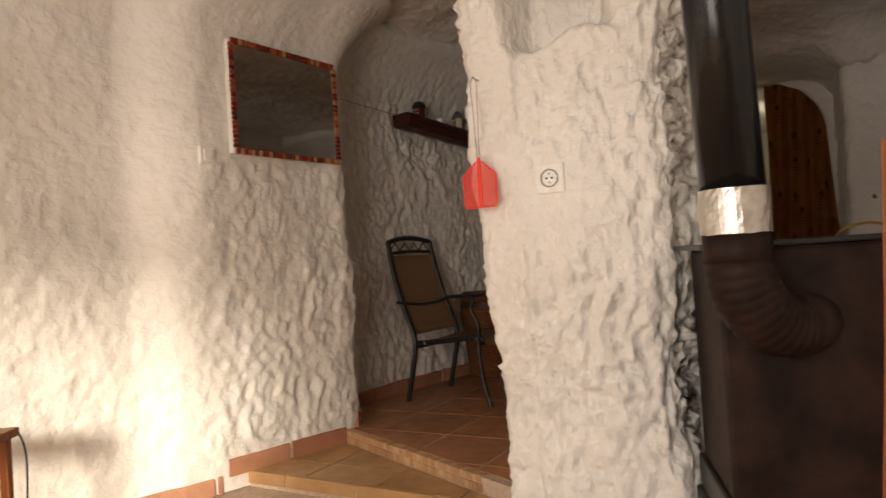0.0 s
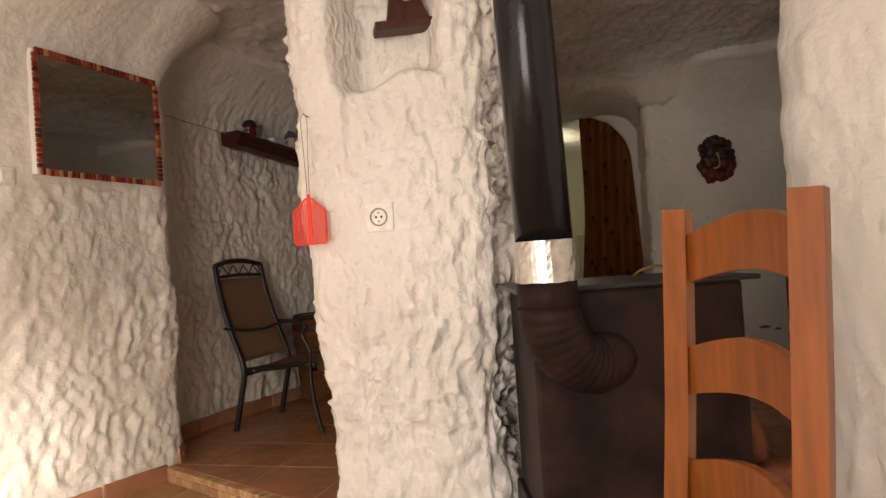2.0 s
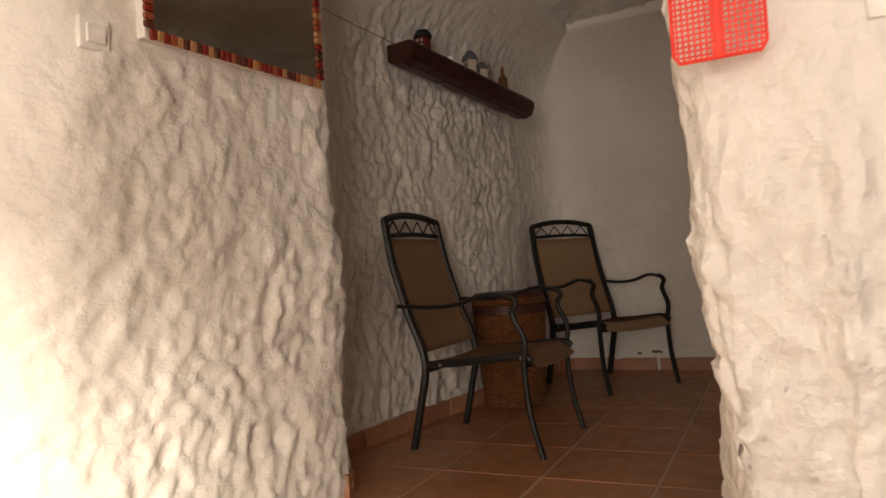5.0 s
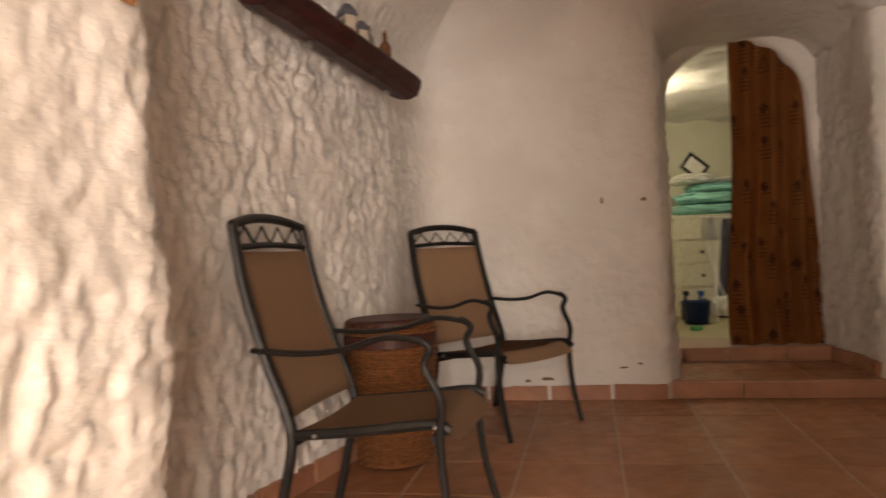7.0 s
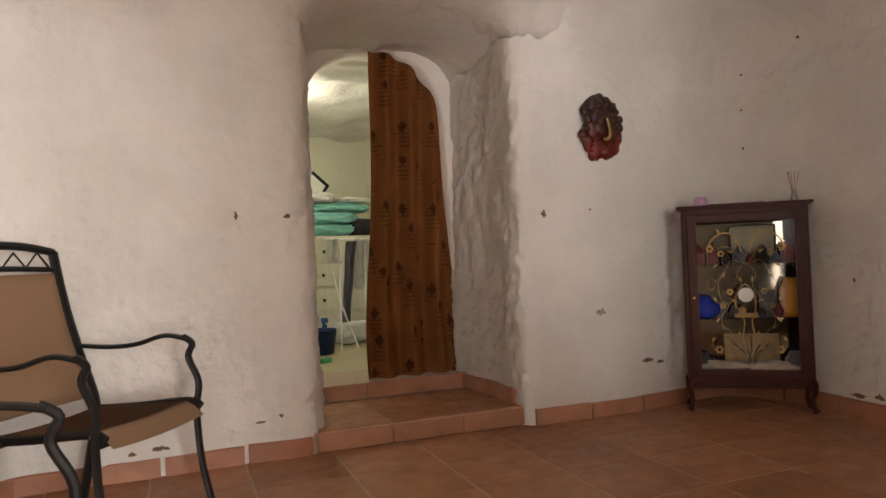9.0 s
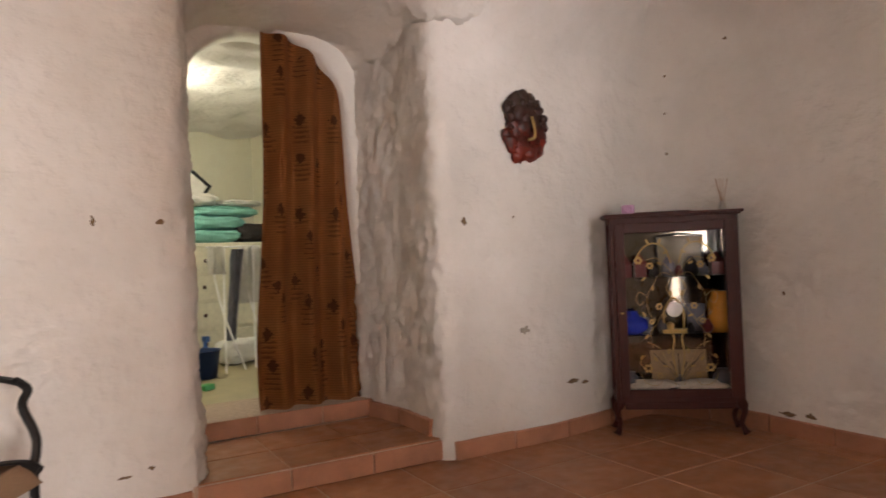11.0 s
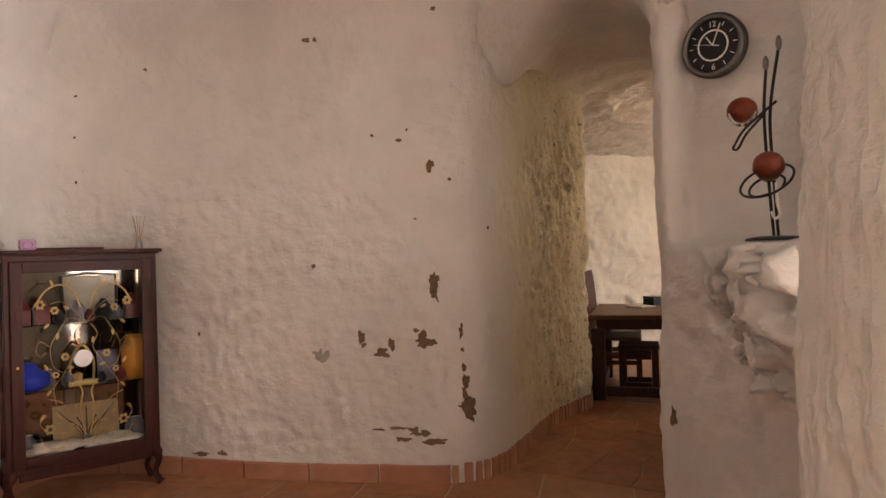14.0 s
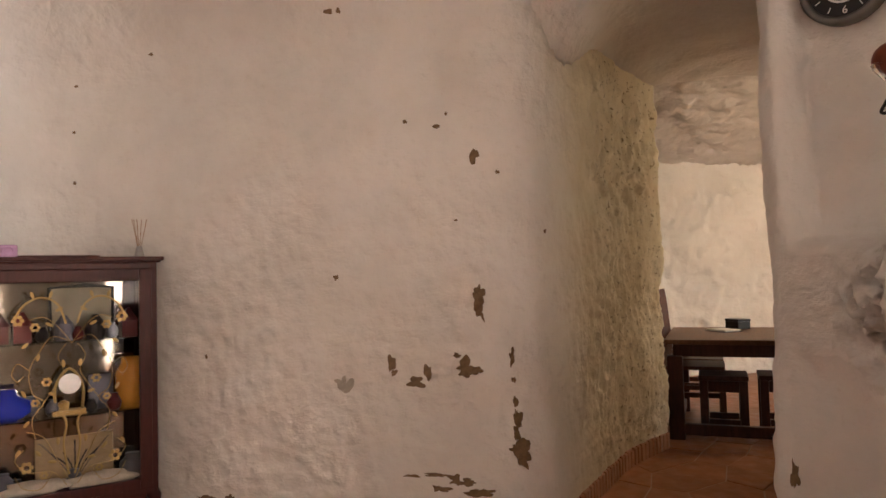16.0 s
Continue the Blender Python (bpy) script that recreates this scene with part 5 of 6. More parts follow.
    part("block", box(0.07, 0.045, 0.052, None, 0.012), LILAC, t)
    part("ring", tube([(0.02 * math.cos(a), -0.024, 0.026 + 0.018 * math.sin(a)) for a in np.linspace(0, 5.6, 9)], 0.004, 6, None, 3, closed=True), LILAC, t)
    t = thing("reed_diffuser", "glass reed diffuser with brown sticks on the cabinet top", "diffuser", at(0.28, 0.09, zt))
    part("bottle", lathe([(0.02, 0), (0.021, 0.01), (0.015, 0.035), (0.011, 0.05)], 16), STEEL, t)
    for x, y in ((-0.03, 0.0), (0.012, 0.012), (0.03, -0.01), (-0.012, -0.012), (-0.02, 0.015)):
        part("reed", tube([(0, 0, 0.01), (x, y, 0.17)], 0.0016, 5, None, 0), REED, t)


cab_things()


# ---- niche wall: clock and candle stand ----
def wall_clock_thing():
    eye = Vector((0.6, 3.15, 1.15))
    p, nn = on_wall(wall_clock, eye, Vector((3.05, 1.82, 1.955)) - eye)
    n2 = Vector((-0.62, 0.78, 0))
    t = thing("wall_clock", "round black wall clock with a brushed steel rim", "clock", facing(p + Vector((-0.035, -0.027, -0.03)), n2, 0.045) @ Matrix.Scale(0.75, 4))
    part("rim", lathe([(0.165, -0.03), (0.168, 0.02), (0.150, 0.034), (0.138, 0.026), (0.136, 0.015)], 56, R(0, 0, 0, 90), None, False), DARK_STEEL, t, "", True)
    part("dial", lathe([(0.15, -0.03), (0.142, 0.014), (0.001, 0.014)], 48, R(0, 0, 0, 90), None, False), BLACK, t)
    part("ring", lathe([(0.082, 0.0145), (0.082, 0.017), (0.073, 0.017), (0.073, 0.0145)], 48, R(0, 0, 0, 90), None, False), PLASTIC, t, "white inner ring")
    for k in range(12):
        if k not in (0, 6):
            a = radians(30 * k)
            part("hour_mark", box(0.004, 0.002, 0.022, R(0.115 * math.sin(a), -0.0155, 0.115 * math.cos(a), 0, 30 * k, 0) @ R(0, 0, -0.011), 0), PLASTIC, t)
    for ang, ln, w in ((-35, 0.06, 0.007), (22, 0.115, 0.006), (-77, 0.10, 0.002), (103, 0.035, 0.004)):
        part("hand_pointer", box(w, 0.002, ln, R(0, -0.019, 0, 0, ang, 0), 0), PLASTIC, t)
    for txt, z in (("12", 0.096), ("6", -0.126)):
        cu = bpy.data.curves.new("numeral", "FONT")
        cu.body, cu.size, cu.align_x, cu.extrude = txt, 0.042, "CENTER", 0.001
        cu.materials.append(PLASTIC)
        o = new("numeral", cu)
        o.parent = t
        o.matrix_local = R(0, -0.0165, z, 90, 0, 0)


wall_clock_thing()


def candle_stand():
    base = Vector((2.655, 1.80, 1.142))
    m = facing(base, Vector((-0.5, 0.86, 0)))
    t = thing("candle_stand", "black wire candle stand with two round orange candles", "candle holder", m)
    part("base", lathe([(0.10, 0), (0.095, 0.008), (0.06, 0.014), (0.01, 0.016)], 32), IRON, t, "", True)
    part("stem", tube([(0.012, 0, 0.01), (0.0, 0, 0.25), (-0.005, 0, 0.45), (0.03, 0, 0.66)], 0.0055, 8), IRON, t)
    part("stem", tube([(-0.004, 0, 0.01), (-0.02, 0, 0.25), (-0.027, 0, 0.45), (-0.016, 0, 0.60)], 0.0055, 8), IRON, t)
    for x, z in ((0.033, 0.66), (-0.016, 0.60)):
        part("tip", lathe([(0.004, 0), (0.010, 0.012), (0.010, 0.035), (0.004, 0.05)], 10, R(x, 0, z)), WIRE, t)
    part("spiral", tube([((0.046 + 0.014 * a / 3.2) * math.cos(a) * 1.05 + 0.0, (0.046 + 0.014 * a / 3.2) * math.sin(a) * 1.0 - 0.03, 0.185 + 0.003 * a + 0.75 * (0.046 + 0.014 * a / 3.2) * math.sin(a)) for a in np.linspace(0, 11.5, 36)], 0.0045, 7, None, 2), IRON, t, "flat iron wire spiral")
    part("hook_arm", tube([(0.02, 0, 0.485), (-0.02, -0.02, 0.45), (-0.085, -0.03, 0.40), (-0.12, -0.03, 0.355), (-0.13, -0.03, 0.335), (-0.11, -0.03, 0.335), (-0.08, -0.03, 0.38), (-0.02, -0.02, 0.44)], 0.0045, 7), IRON, t, "curled iron wire arm")
    for x, z in ((0.0, 0.262), (-0.092, 0.468)):
        cup = part("glass_cup", lathe([(0.012, -0.058), (0.028, -0.05), (0.05, -0.022), (0.054, -0.01)], 24, R(x, -0.03, z), None, False), GLASS, t, "clear glass cup")
        cup.visible_shadow = False
        part("ball_candle", ball(0.052, R(x, -0.03, z), None, 0.92, 28), WAX, t, "marbled orange ball candle", True)
    part("glass_drop", tube([(0.02, -0.02, 0.2), (0.022, -0.02, 0.13), (0.03, -0.02, 0.09), (0.012, -0.02, 0.075), (0.0, -0.02, 0.10)], 0.005, 7), PLASTIC, t, "clear glass drop")


candle_stand()


# ---- bedroom: chest of drawers and bedding ----
BD = R(3.55, 8.62, 0.2, 0, 0, 0)


def drawers():
    t = thing("chest_of_drawers", "cream painted chest of drawers with dark knobs", "chest of drawers", BD)
    w, d, h = 1.1, 0.45, 1.0
    part("carcass", box(w, d, h - 0.03, R(0, 0, 0), 0.004), CREAM, t)
    part("top", box(w + 0.04, d + 0.03, 0.03, R(0, 0, h - 0.03), 0.005), CREAM, t)
    for z, hh, n in ((0.76, 0.18, 2), (0.53, 0.20, 1), (0.29, 0.21, 1), (0.05, 0.21, 1)):
        for k in range(n):
            ww = (w - 0.06) / n - 0.01
            x = (k - (n - 1) / 2) * (ww + 0.014)
            dr = part("drawer", box(ww, 0.022, hh, R(x, -d / 2 - 0.008, z), 0.004), CREAM, t)
            for s in ((0,) if n == 2 else (-0.28, 0.28)):
                part("knob", lathe([(0.006, 0), (0.008, 0.012), (0.017, 0.02), (0.012, 0.03)], 14, R(x + s, -d / 2 - 0.018, z + hh / 2, 90)), WOOD_DARK, dr)


drawers()


def bundle(name, m, sx, sy, sz, mat, label, cat, seed, grp=""):
    """A soft folded bundle of cloth."""
    b2 = bmesh.new()
    bmesh.ops.create_uvsphere(b2, u_segments=56, v_segments=30, radius=1)
    for v in b2.verts:
        q = v.co.copy()
        f = 1 + 0.16 * noise.noise(q * 2.2 + Vector((seed, 0, 0))) + 0.13 * (0.4 - abs(noise.noise(Vector((q.x * 3 + q.z * 2, q.y * 3, q.z * 5 + seed)))) * 1.6)
        sgn = lambda a, e: math.copysign(abs(a) ** e, a)
        v.co = Vector((sgn(q.x, 0.6) * sx * f, sgn(q.y, 0.6) * sy * f, (sgn(q.z, 0.75) * f + 1) * sz))
    o = mesh_object(name, b2, mat, True)
    o.matrix_world = m
    return tagged(o, label, cat, grp)


for i, (x, z, sx, sz, mm, lab) in enumerate(((-0.12, 1.0, 0.30, 0.06, MINT, "folded mint green duvet on the chest of drawers"), (-0.10, 1.11, 0.31, 0.065, MINT, "crumpled mint green cushion in the bedding pile"),
                                           (0.02, 1.225, 0.30, 0.05, MINT, "pale mint green blanket on the bedding pile"), (0.18, 1.32, 0.20, 0.03, SHEET_WHITE, "folded white sheet on the bedding pile"),
                                           (-0.24, 1.32, 0.18, 0.055, SHEET_WHITE, "white pillow on top of the bedding pile"))):
    bundle("bedding", BD @ R(x, -0.03, z), sx, 0.19, sz, mm, lab, "bedding", i * 3.3, "bedding pile")
bundle("dark_bag", BD @ R(0.27, -0.10, 1.0), 0.17, 0.13, 0.085, DARK_CLOTH, "dark cloth bag beside the green bedding", "bag", 21)
bundle("sack", R(3.42, 8.12, 0.2), 0.19, 0.12, 0.10, SHEET_WHITE, "lumpy white cloth sack on the bedroom floor", "sack", 31)


def bedroom_things():
    t = thing("picture_frame", "black picture frame leaning on the bedroom wall", "frame", BD @ R(-0.19, 0.10, 1.44, 0, 38, 0))
    for x, z, w, h in ((0, 0, 0.26, 0.03), (0, 0.17, 0.26, 0.03), (-0.115, 0.03, 0.03, 0.14), (0.115, 0.03, 0.03, 0.14)):
        part("rail", box(w, 0.02, h, R(x, 0, z), 0.003), BLACK, t)
    part("picture", box(0.2, 0.008, 0.14, R(0, 0.004, 0.03), 0), SHEET_WHITE, t)
    t = thing("clothes_rack", "white folding rack hung with cloths", "clothes rack", R(3.27, 7.85, 0.2, 0, 0, 5))
    for x in (-0.14, 0.14):
        part("leg", tube([(x - 0.08, -0.10, 0), (x, 0.0, 0.45), (x + 0.06, 0.06, 0.95)], 0.008, 8), PLASTIC, t)
        part("leg", tube([(x + 0.10, -0.10, 0), (x, 0.02, 0.45), (x - 0.08, 0.06, 0.95)], 0.008, 8), PLASTIC, t)
    part("rail", tube([(-0.24, 0.06, 0.95), (0.26, 0.06, 0.95)], 0.008, 8, None, 0), PLASTIC, t)

    def hang(x0, x1, top, bot, mm, seed, shift):
        b2 = bmesh.new()
        cols = []
        for i in range(19):
            u = i / 18
            cols.append([b2.verts.new((x0 + (x1 - x0) * u + shift * v * (0.6 + 0.4 * u) , 0.04 + 0.02 * math.sin(u * 14 + v * 2) + 0.02 * noise.noise(Vector((u * 3, v * 3, seed))), top + (bot - top) * v)) for v in np.linspace(0, 1, 14)])
        for a, c in zip(cols, cols[1:]):
            for j in range(13):
                b2.faces.new((a[j], c[j], c[j + 1], a[j + 1]))
        bmesh.ops.solidify(b2, geom=b2.faces[:], thickness=0.004)
        part("cloth", b2, mm, t, "", True)
    hang(-0.02, 0.10, 0.93, 0.22, GREY_CLOTH, 3, -0.12)
    hang(0.04, 0.28, 0.955, 0.50, SHEET_WHITE, 5, 0.02)
    hang(-0.24, -0.10, 0.955, 0.74, SHEET_WHITE, 9, 0.02)
    for x, y, mm, lab in ((3.02, 7.95, BLUE, "blue spray bottle on the bedroom floor"), (2.92, 8.05, DARK_CLOTH, "dark spray bottle on the bedroom floor")):
        t = thing("spray_bottle", lab, "bottle", R(x, y, 0.2), "bottles on the floor")
        part("body", lathe([(0.04, 0), (0.042, 0.02), (0.042, 0.15), (0.014, 0.2), (0.014, 0.23)], 18), mm, t, "", True)
        part("trigger_head", box(0.035, 0.07, 0.045, R(0, -0.015, 0.228), 0.008), BLUE if mm is BLUE else BLACK, t)
    t = thing("bucket", "dark blue plastic bucket on the bedroom floor", "bucket", R(2.86, 7.72, 0.2))
    part("wall", lathe([(0.10, 0), (0.13, 0.2), (0.135, 0.2), (0.125, 0.19), (0.095, 0.01)], 28), NAVY, t, "", True)
    o = mesh_object("green_box", box(0.09, 0.06, 0.035, None, 0.004), GREEN)
    o.matrix_world = R(2.62, 7.25, 0.2, 0, 0, 20)
    tagged(o, "small green cardboard box on the bedroom floor", "box")
    t = thing("ceiling_lamp", "round white ceiling lamp in the bedroom", "lamp", R(2.55, 7.75, 2.30))
    part("rose", lathe([(0.06, -0.03), (0.06, 0.06)], 20), PLASTIC, t)
    part("stem", lathe([(0.008, -0.24), (0.008, -0.03)], 10), PLASTIC, t)


bedroom_things()

# ---- dining room ----
def dining():
    t = thing("dining_table", "dark wooden dining table at the passage's end", "table", R(5.71, 1.03, 0, 0, 0, -22.5))
    part("tabletop", box(1.08, 0.82, 0.03, R(0, 0, 0.605), 0.006), TABLE_OAK, t, "worn brown oak tabletop")
    part("apron", box(0.98, 0.72, 0.08, R(0, 0, 0.525), 0.004), WOOD_DARK, t)
    for x in (-0.48, 0.48):
        for y in (-0.35, 0.35):
            part("leg", box(0.095, 0.095, 0.53, R(x, y, 0), 0.008), WOOD_DARK, t)
    for y in (-0.35, 0.35):
        part("stretcher", box(0.88, 0.05, 0.07, R(0, y, 0.03), 0.006), WOOD_DARK, t)
    part("stretcher", box(0.05, 0.62, 0.07, R(-0.48, 0, 0.03), 0.006), WOOD_DARK, t)
    for x, y in ((5.94, 1.42), (6.34, 1.26)):
        ladder_chair("dining_chair", R(x, y, 0, 0, 0, -22.5), CHAIR_OAK, "brown-stained wooden ladder-back dining chair at the table", 0.40, 0.93, 0.16, 2, "chairs at the dining table")
    for x, y in ((5.52, 1.18), (5.44, 0.82)):
        s = thing("stool", "low dark wooden stool pushed under the table", "stool", R(x, y, 0, 0, 0, -22.5), "stools under the table")
        part("seat", box(0.30, 0.30, 0.03, R(0, 0, 0.36), 0.006), WOOD_DARK, s)
        for a in (-0.12, 0.12):
            for b3 in (-0.12, 0.12):
                part("leg", box(0.05, 0.05, 0.36, R(a, b3, 0), 0.005), WOOD_DARK, s)
        for a in (-0.12, 0.12):
            part("rail", box(0.185, 0.03, 0.07, R(0, a, 0.285), 0.004), WOOD_DARK, s)
            part("rail", box(0.03, 0.185, 0.07, R(a, 0, 0.285), 0.004), WOOD_DARK, s)
            part("stretcher", box(0.03, 0.185, 0.04, R(a, 0, 0.07), 0.004), WOOD_DARK, s)
    t = thing("notebook", "pale open notebook lying on the dark dining table", "notebook", R(5.855, 1.02, 0.636, 0, 0, 20))
    part("cover", box(0.20, 0.15, 0.004, None, 0.001), STONEWARE, t)
    part("pages", box(0.185, 0.14, 0.012, R(0, 0, 0.004), 0.003), SHEET_WHITE, t)
    t = thing("dark_box", "small black case lying on the dining table", "case", R(6.05, 0.83, 0.636, 0, 0, 10))
    part("body", box(0.16, 0.10, 0.055, None, 0.006), BLACK, t)
    part("lid", box(0.165, 0.105, 0.018, R(0, 0, 0.055), 0.005), BLACK, t)
    t = thing("ceiling_lamp", "round white ceiling lamp in the dining room", "lamp", R(5.42, -0.45, 2.38))
    part("rose", lathe([(0.06, -0.03), (0.06, 0.1)], 20), PLASTIC, t)
    part("stem", lathe([(0.008, -0.28), (0.008, -0.03)], 10), PLASTIC, t)


dining()

# ---- marks and flaked patches on the walls ----
def flake(ob, eye, way, rx, rz, seed, mat=None, label="bare brown patch where the limewash flaked off"):
    p, nn = on_wall(ob, eye, way)
    o = mesh_object("flaked_patch", blob(rx, rz, seed), mat or FLAKE)
    y = -nn
    x = y.cross(Vector((0, 0, 1))).normalized()
    z = x.cross(y)
    o.matrix_world = Matrix(((x.x, y.x, z.x, p.x), (x.y, y.y, z.y, p.y), (x.z, y.z, z.z, p.z), (0, 0, 0, 1)))
    return tagged(o, label, "wall patch", "flaked patches")


PATCHES = [(2.91, 0.93, 0.032, 0.045), (2.905, 1.00, 0.02, 0.035), (2.91, 1.56, 0.022, 0.028), (3.27, 0.72, 0.02, 0.026), (3.26, 0.68, 0.012, 0.014), (3.17, 0.645, 0.034, 0.02), (3.12, 0.685, 0.016, 0.032),
           (2.97, 0.70, 0.036, 0.03), (2.93, 0.69, 0.03, 0.012), (3.0, 0.75, 0.012, 0.01), (2.78, 0.74, 0.012, 0.026), (2.775, 0.65, 0.008, 0.013), (2.765, 0.50, 0.014, 0.04), (2.77, 0.56, 0.011, 0.016), (2.77, 0.44, 0.012, 0.03),
           (2.76, 0.37, 0.04, 0.03), (2.745, 0.335, 0.022, 0.035), (3.06, 1.69, 0.014, 0.008), (3.19, 1.72, 0.008, 0.008), (3.5, 1.08, 0.009, 0.012), (2.82, 1.49, 0.008, 0.008), (3.10, 0.27, 0.05, 0.007), (3.02, 0.255, 0.03, 0.02),
           (3.20, 0.26, 0.03, 0.006), (3.09, 0.215, 0.05, 0.012), (2.93, 0.21, 0.05, 0.014), (2.97, 0.25, 0.03, 0.012), (4.12, 0.11, 0.04, 0.012), (4.01, 0.12, 0.026, 0.014), (2.89, 2.28, 0.010, 0.012), (3.5, 2.2, 0.02, 0.010), (3.46, 2.2, 0.008, 0.012),
           (4.76, 2.02, 0.008, 0.006), (4.77, 1.80, 0.007, 0.006), (4.77, 1.56, 0.007, 0.006), (4.37, 2.14, 0.010, 0.007), (4.12, 0.74, 0.006, 0.01), (3.02, 1.74, 0.006, 0.006), (2.99, 1.30, 0.006, 0.004), (2.62, 1.25, 0.006, 0.008)]
for i, (y, z, rx, rz) in enumerate(PATCHES):
    flake(wall_east, (2.2, y, z), (1, 0, 0), rx, rz, i * 2.7)
flake(wall_east, (2.2, 3.47, 0.61), (1, 0, 0), 0.036, 0.062, 55, FLAKE_GREY, "grey filler patch on the white wall")
for i, (x, z, rx, rz) in enumerate(((1.38, 1.21, 0.008, 0.016), (1.61, 1.20, 0.012, 0.010), (1.46, 0.19, 0.022, 0.006), (1.55, 0.215, 0.01, 0.008), (1.02, 0.13, 0.03, 0.012), (0.9, 0.12, 0.016, 0.01), (0.5, 1.1, 0.008, 0.008))):
    flake(wall_west, (x, 4.6, z), (0, 1, 0), rx, rz, 70 + i)
for i, (x, z, rx, rz) in enumerate(((2.94, 1.18, 0.012, 0.018), (3.22, 1.20, 0.005, 0.005), (3.58, 0.29, 0.05, 0.010), (3.68, 0.27, 0.03, 0.008), (3.27, 0.60, 0.02, 0.02))):
    flake(wall_east, (x, 4.2, z), (0, 1, 0), rx, rz, 90 + i, FLAKE if i != 4 else FLAKE_GREY)
flake(wall_clock, (0.5, 3.2, 0.5), (2.58, -1.2, -0.06), 0.012, 0.04, 101)
o = mesh_object("brass_hook", tube([(0, 0.03, 0), (0, -0.01, 0), (0, -0.02, 0.01)], 0.006, 8, None, 3), BRASS)
_p, _nn = on_wall(pillar, (0.9, 0.6, 0.52), Vector((1.07, 1.92, 0.5)) - Vector((0.9, 0.6, 0.52)))
o.matrix_world = facing(_p, _nn)
tagged(o, "small brass hook in the rock pillar", "hook")

# ---- tiles: floors, steps and skirtings ----
def shared(name, bm, mat):
    me = bpy.data.meshes.new(name)
    bm.to_mesh(me)
    bm.free()
    me.materials.append(mat)
    return me


TU, TV = Vector((0.949, -0.316, 0)), Vector((0.316, 0.949, 0))
T0, TS = Vector((0.57, 4.80, 0)), 0.428


def inside(x, y, poly):
    r, j = False, len(poly) - 1
    for i in range(len(poly)):
        (xa, ya), (xb, yb) = poly[i], poly[j]
        if (ya > y) != (yb > y) and x < (xb - xa) * (y - ya) / (yb - ya) + xa:
            r = not r
        j = i
    return r


def clip_half(poly, p, n):
    """The part of a polygon on the side to which n points."""
    out = []
    for i in range(len(poly)):
        a, b = poly[i], poly[(i + 1) % len(poly)]
        da, db = (a - p).dot(n), (b - p).dot(n)
        if da >= 0:
            out.append(a)
        if (da >= 0) != (db >= 0):
            out.append(a.lerp(b, da / (da - db)))
    return out


def tile_piece(pts, z, mat, parent, name="tile", depth=0.012):
    if len(pts) < 3:
        return
    c = sum(pts, Vector()) / len(pts)
    b2 = bmesh.new()
    lo = [b2.verts.new((p.x - c.x, p.y - c.y, -depth)) for p in pts]
    mid = [b2.verts.new((p.x - c.x, p.y - c.y, -0.0025)) for p in pts]
    hi = [b2.verts.new(((p.x - c.x) * 0.988, (p.y - c.y) * 0.988, 0)) for p in pts]
    b2.faces.new(hi)
    for r, q in ((lo, mid), (mid, hi)):
        for i in range(len(pts)):
            j = (i + 1) % len(pts)
            b2.faces.new((r[i], r[j], q[j], q[i]))
    bmesh.ops.recalc_face_normals(b2, faces=b2.faces)
    o = new(name, shared(name, b2, mat))
    o.parent = parent
    o.location = (c.x, c.y, z)
    return o


whole = bmesh.new()
g = 0.0048
edge_n = Vector(((STEP_B - STEP_A).y, -(STEP_B - STEP_A).x, 0)).normalized() * -1
rng = random.Random(3)
for i in range(-6, 12):
    for j in range(-9, 6):
        c = T0 + TU * ((i + 0.5) * TS) + TV * ((j + 0.5) * TS)
        quad = [c + TU * (sx * (TS / 2 - g)) + TV * (sy * (TS / 2 - g)) for sx, sy in ((-1, -1), (1, -1), (1, 1), (-1, 1))]
        if not inside(c.x, c.y, [(-1.2, 3.2), (0.55, 1.95), (2.0, 1.2), (3.2, 1.3), (3.55, 2.1), (4.6, 2.6), (4.6, 5.3), (3.0, 5.6), (1.7, 6.2), (0.1, 6.7), (-1.0, 4.6)]):
            continue
        quad = clip_half(quad, STEP_A + edge_n * 0.05, edge_n)
        quad = clip_half(quad, Vector((3.42, 1.9, 0)), Vector((-0.78, 0.62, 0)))
        if len(quad) >= 3:
            tile_piece(quad, 0.0, TILE, floor)
# landing and entrance floor
for i in range(-7, 8):
    for j in range(-18, -2):
        c = T0 + TU * ((i + 0.5) * TS) + TV * ((j + 0.5) * TS)
        quad = [c + TU * (sx * (TS / 2 - g)) + TV * (sy * (TS / 2 - g)) for sx, sy in ((-1, -1), (1, -1), (1, 1), (-1, 1))]
        if -1.9 < c.x < 2.2 and -2.6 < c.y < 3.4:
            up = clip_half(clip_half(quad, STEP_A - edge_n * 0.012, -edge_n), Vector((-0.9, 2.81, 0)), Vector((0.33, 0.944, 0)))
            lowq = clip_half(quad, Vector((-0.9, 2.79, 0)), Vector((-0.33, -0.944, 0)))
            if len(up) >= 3 and up and max(p.x for p in up) < 0.5:
                tile_piece(up, MID, TILE_SAND, landing)
            if len(lowq) >= 3 and c.x < 2.0 and c.y < 2.6:
                tile_piece(lowq, LOW, TILE_SAND, low)

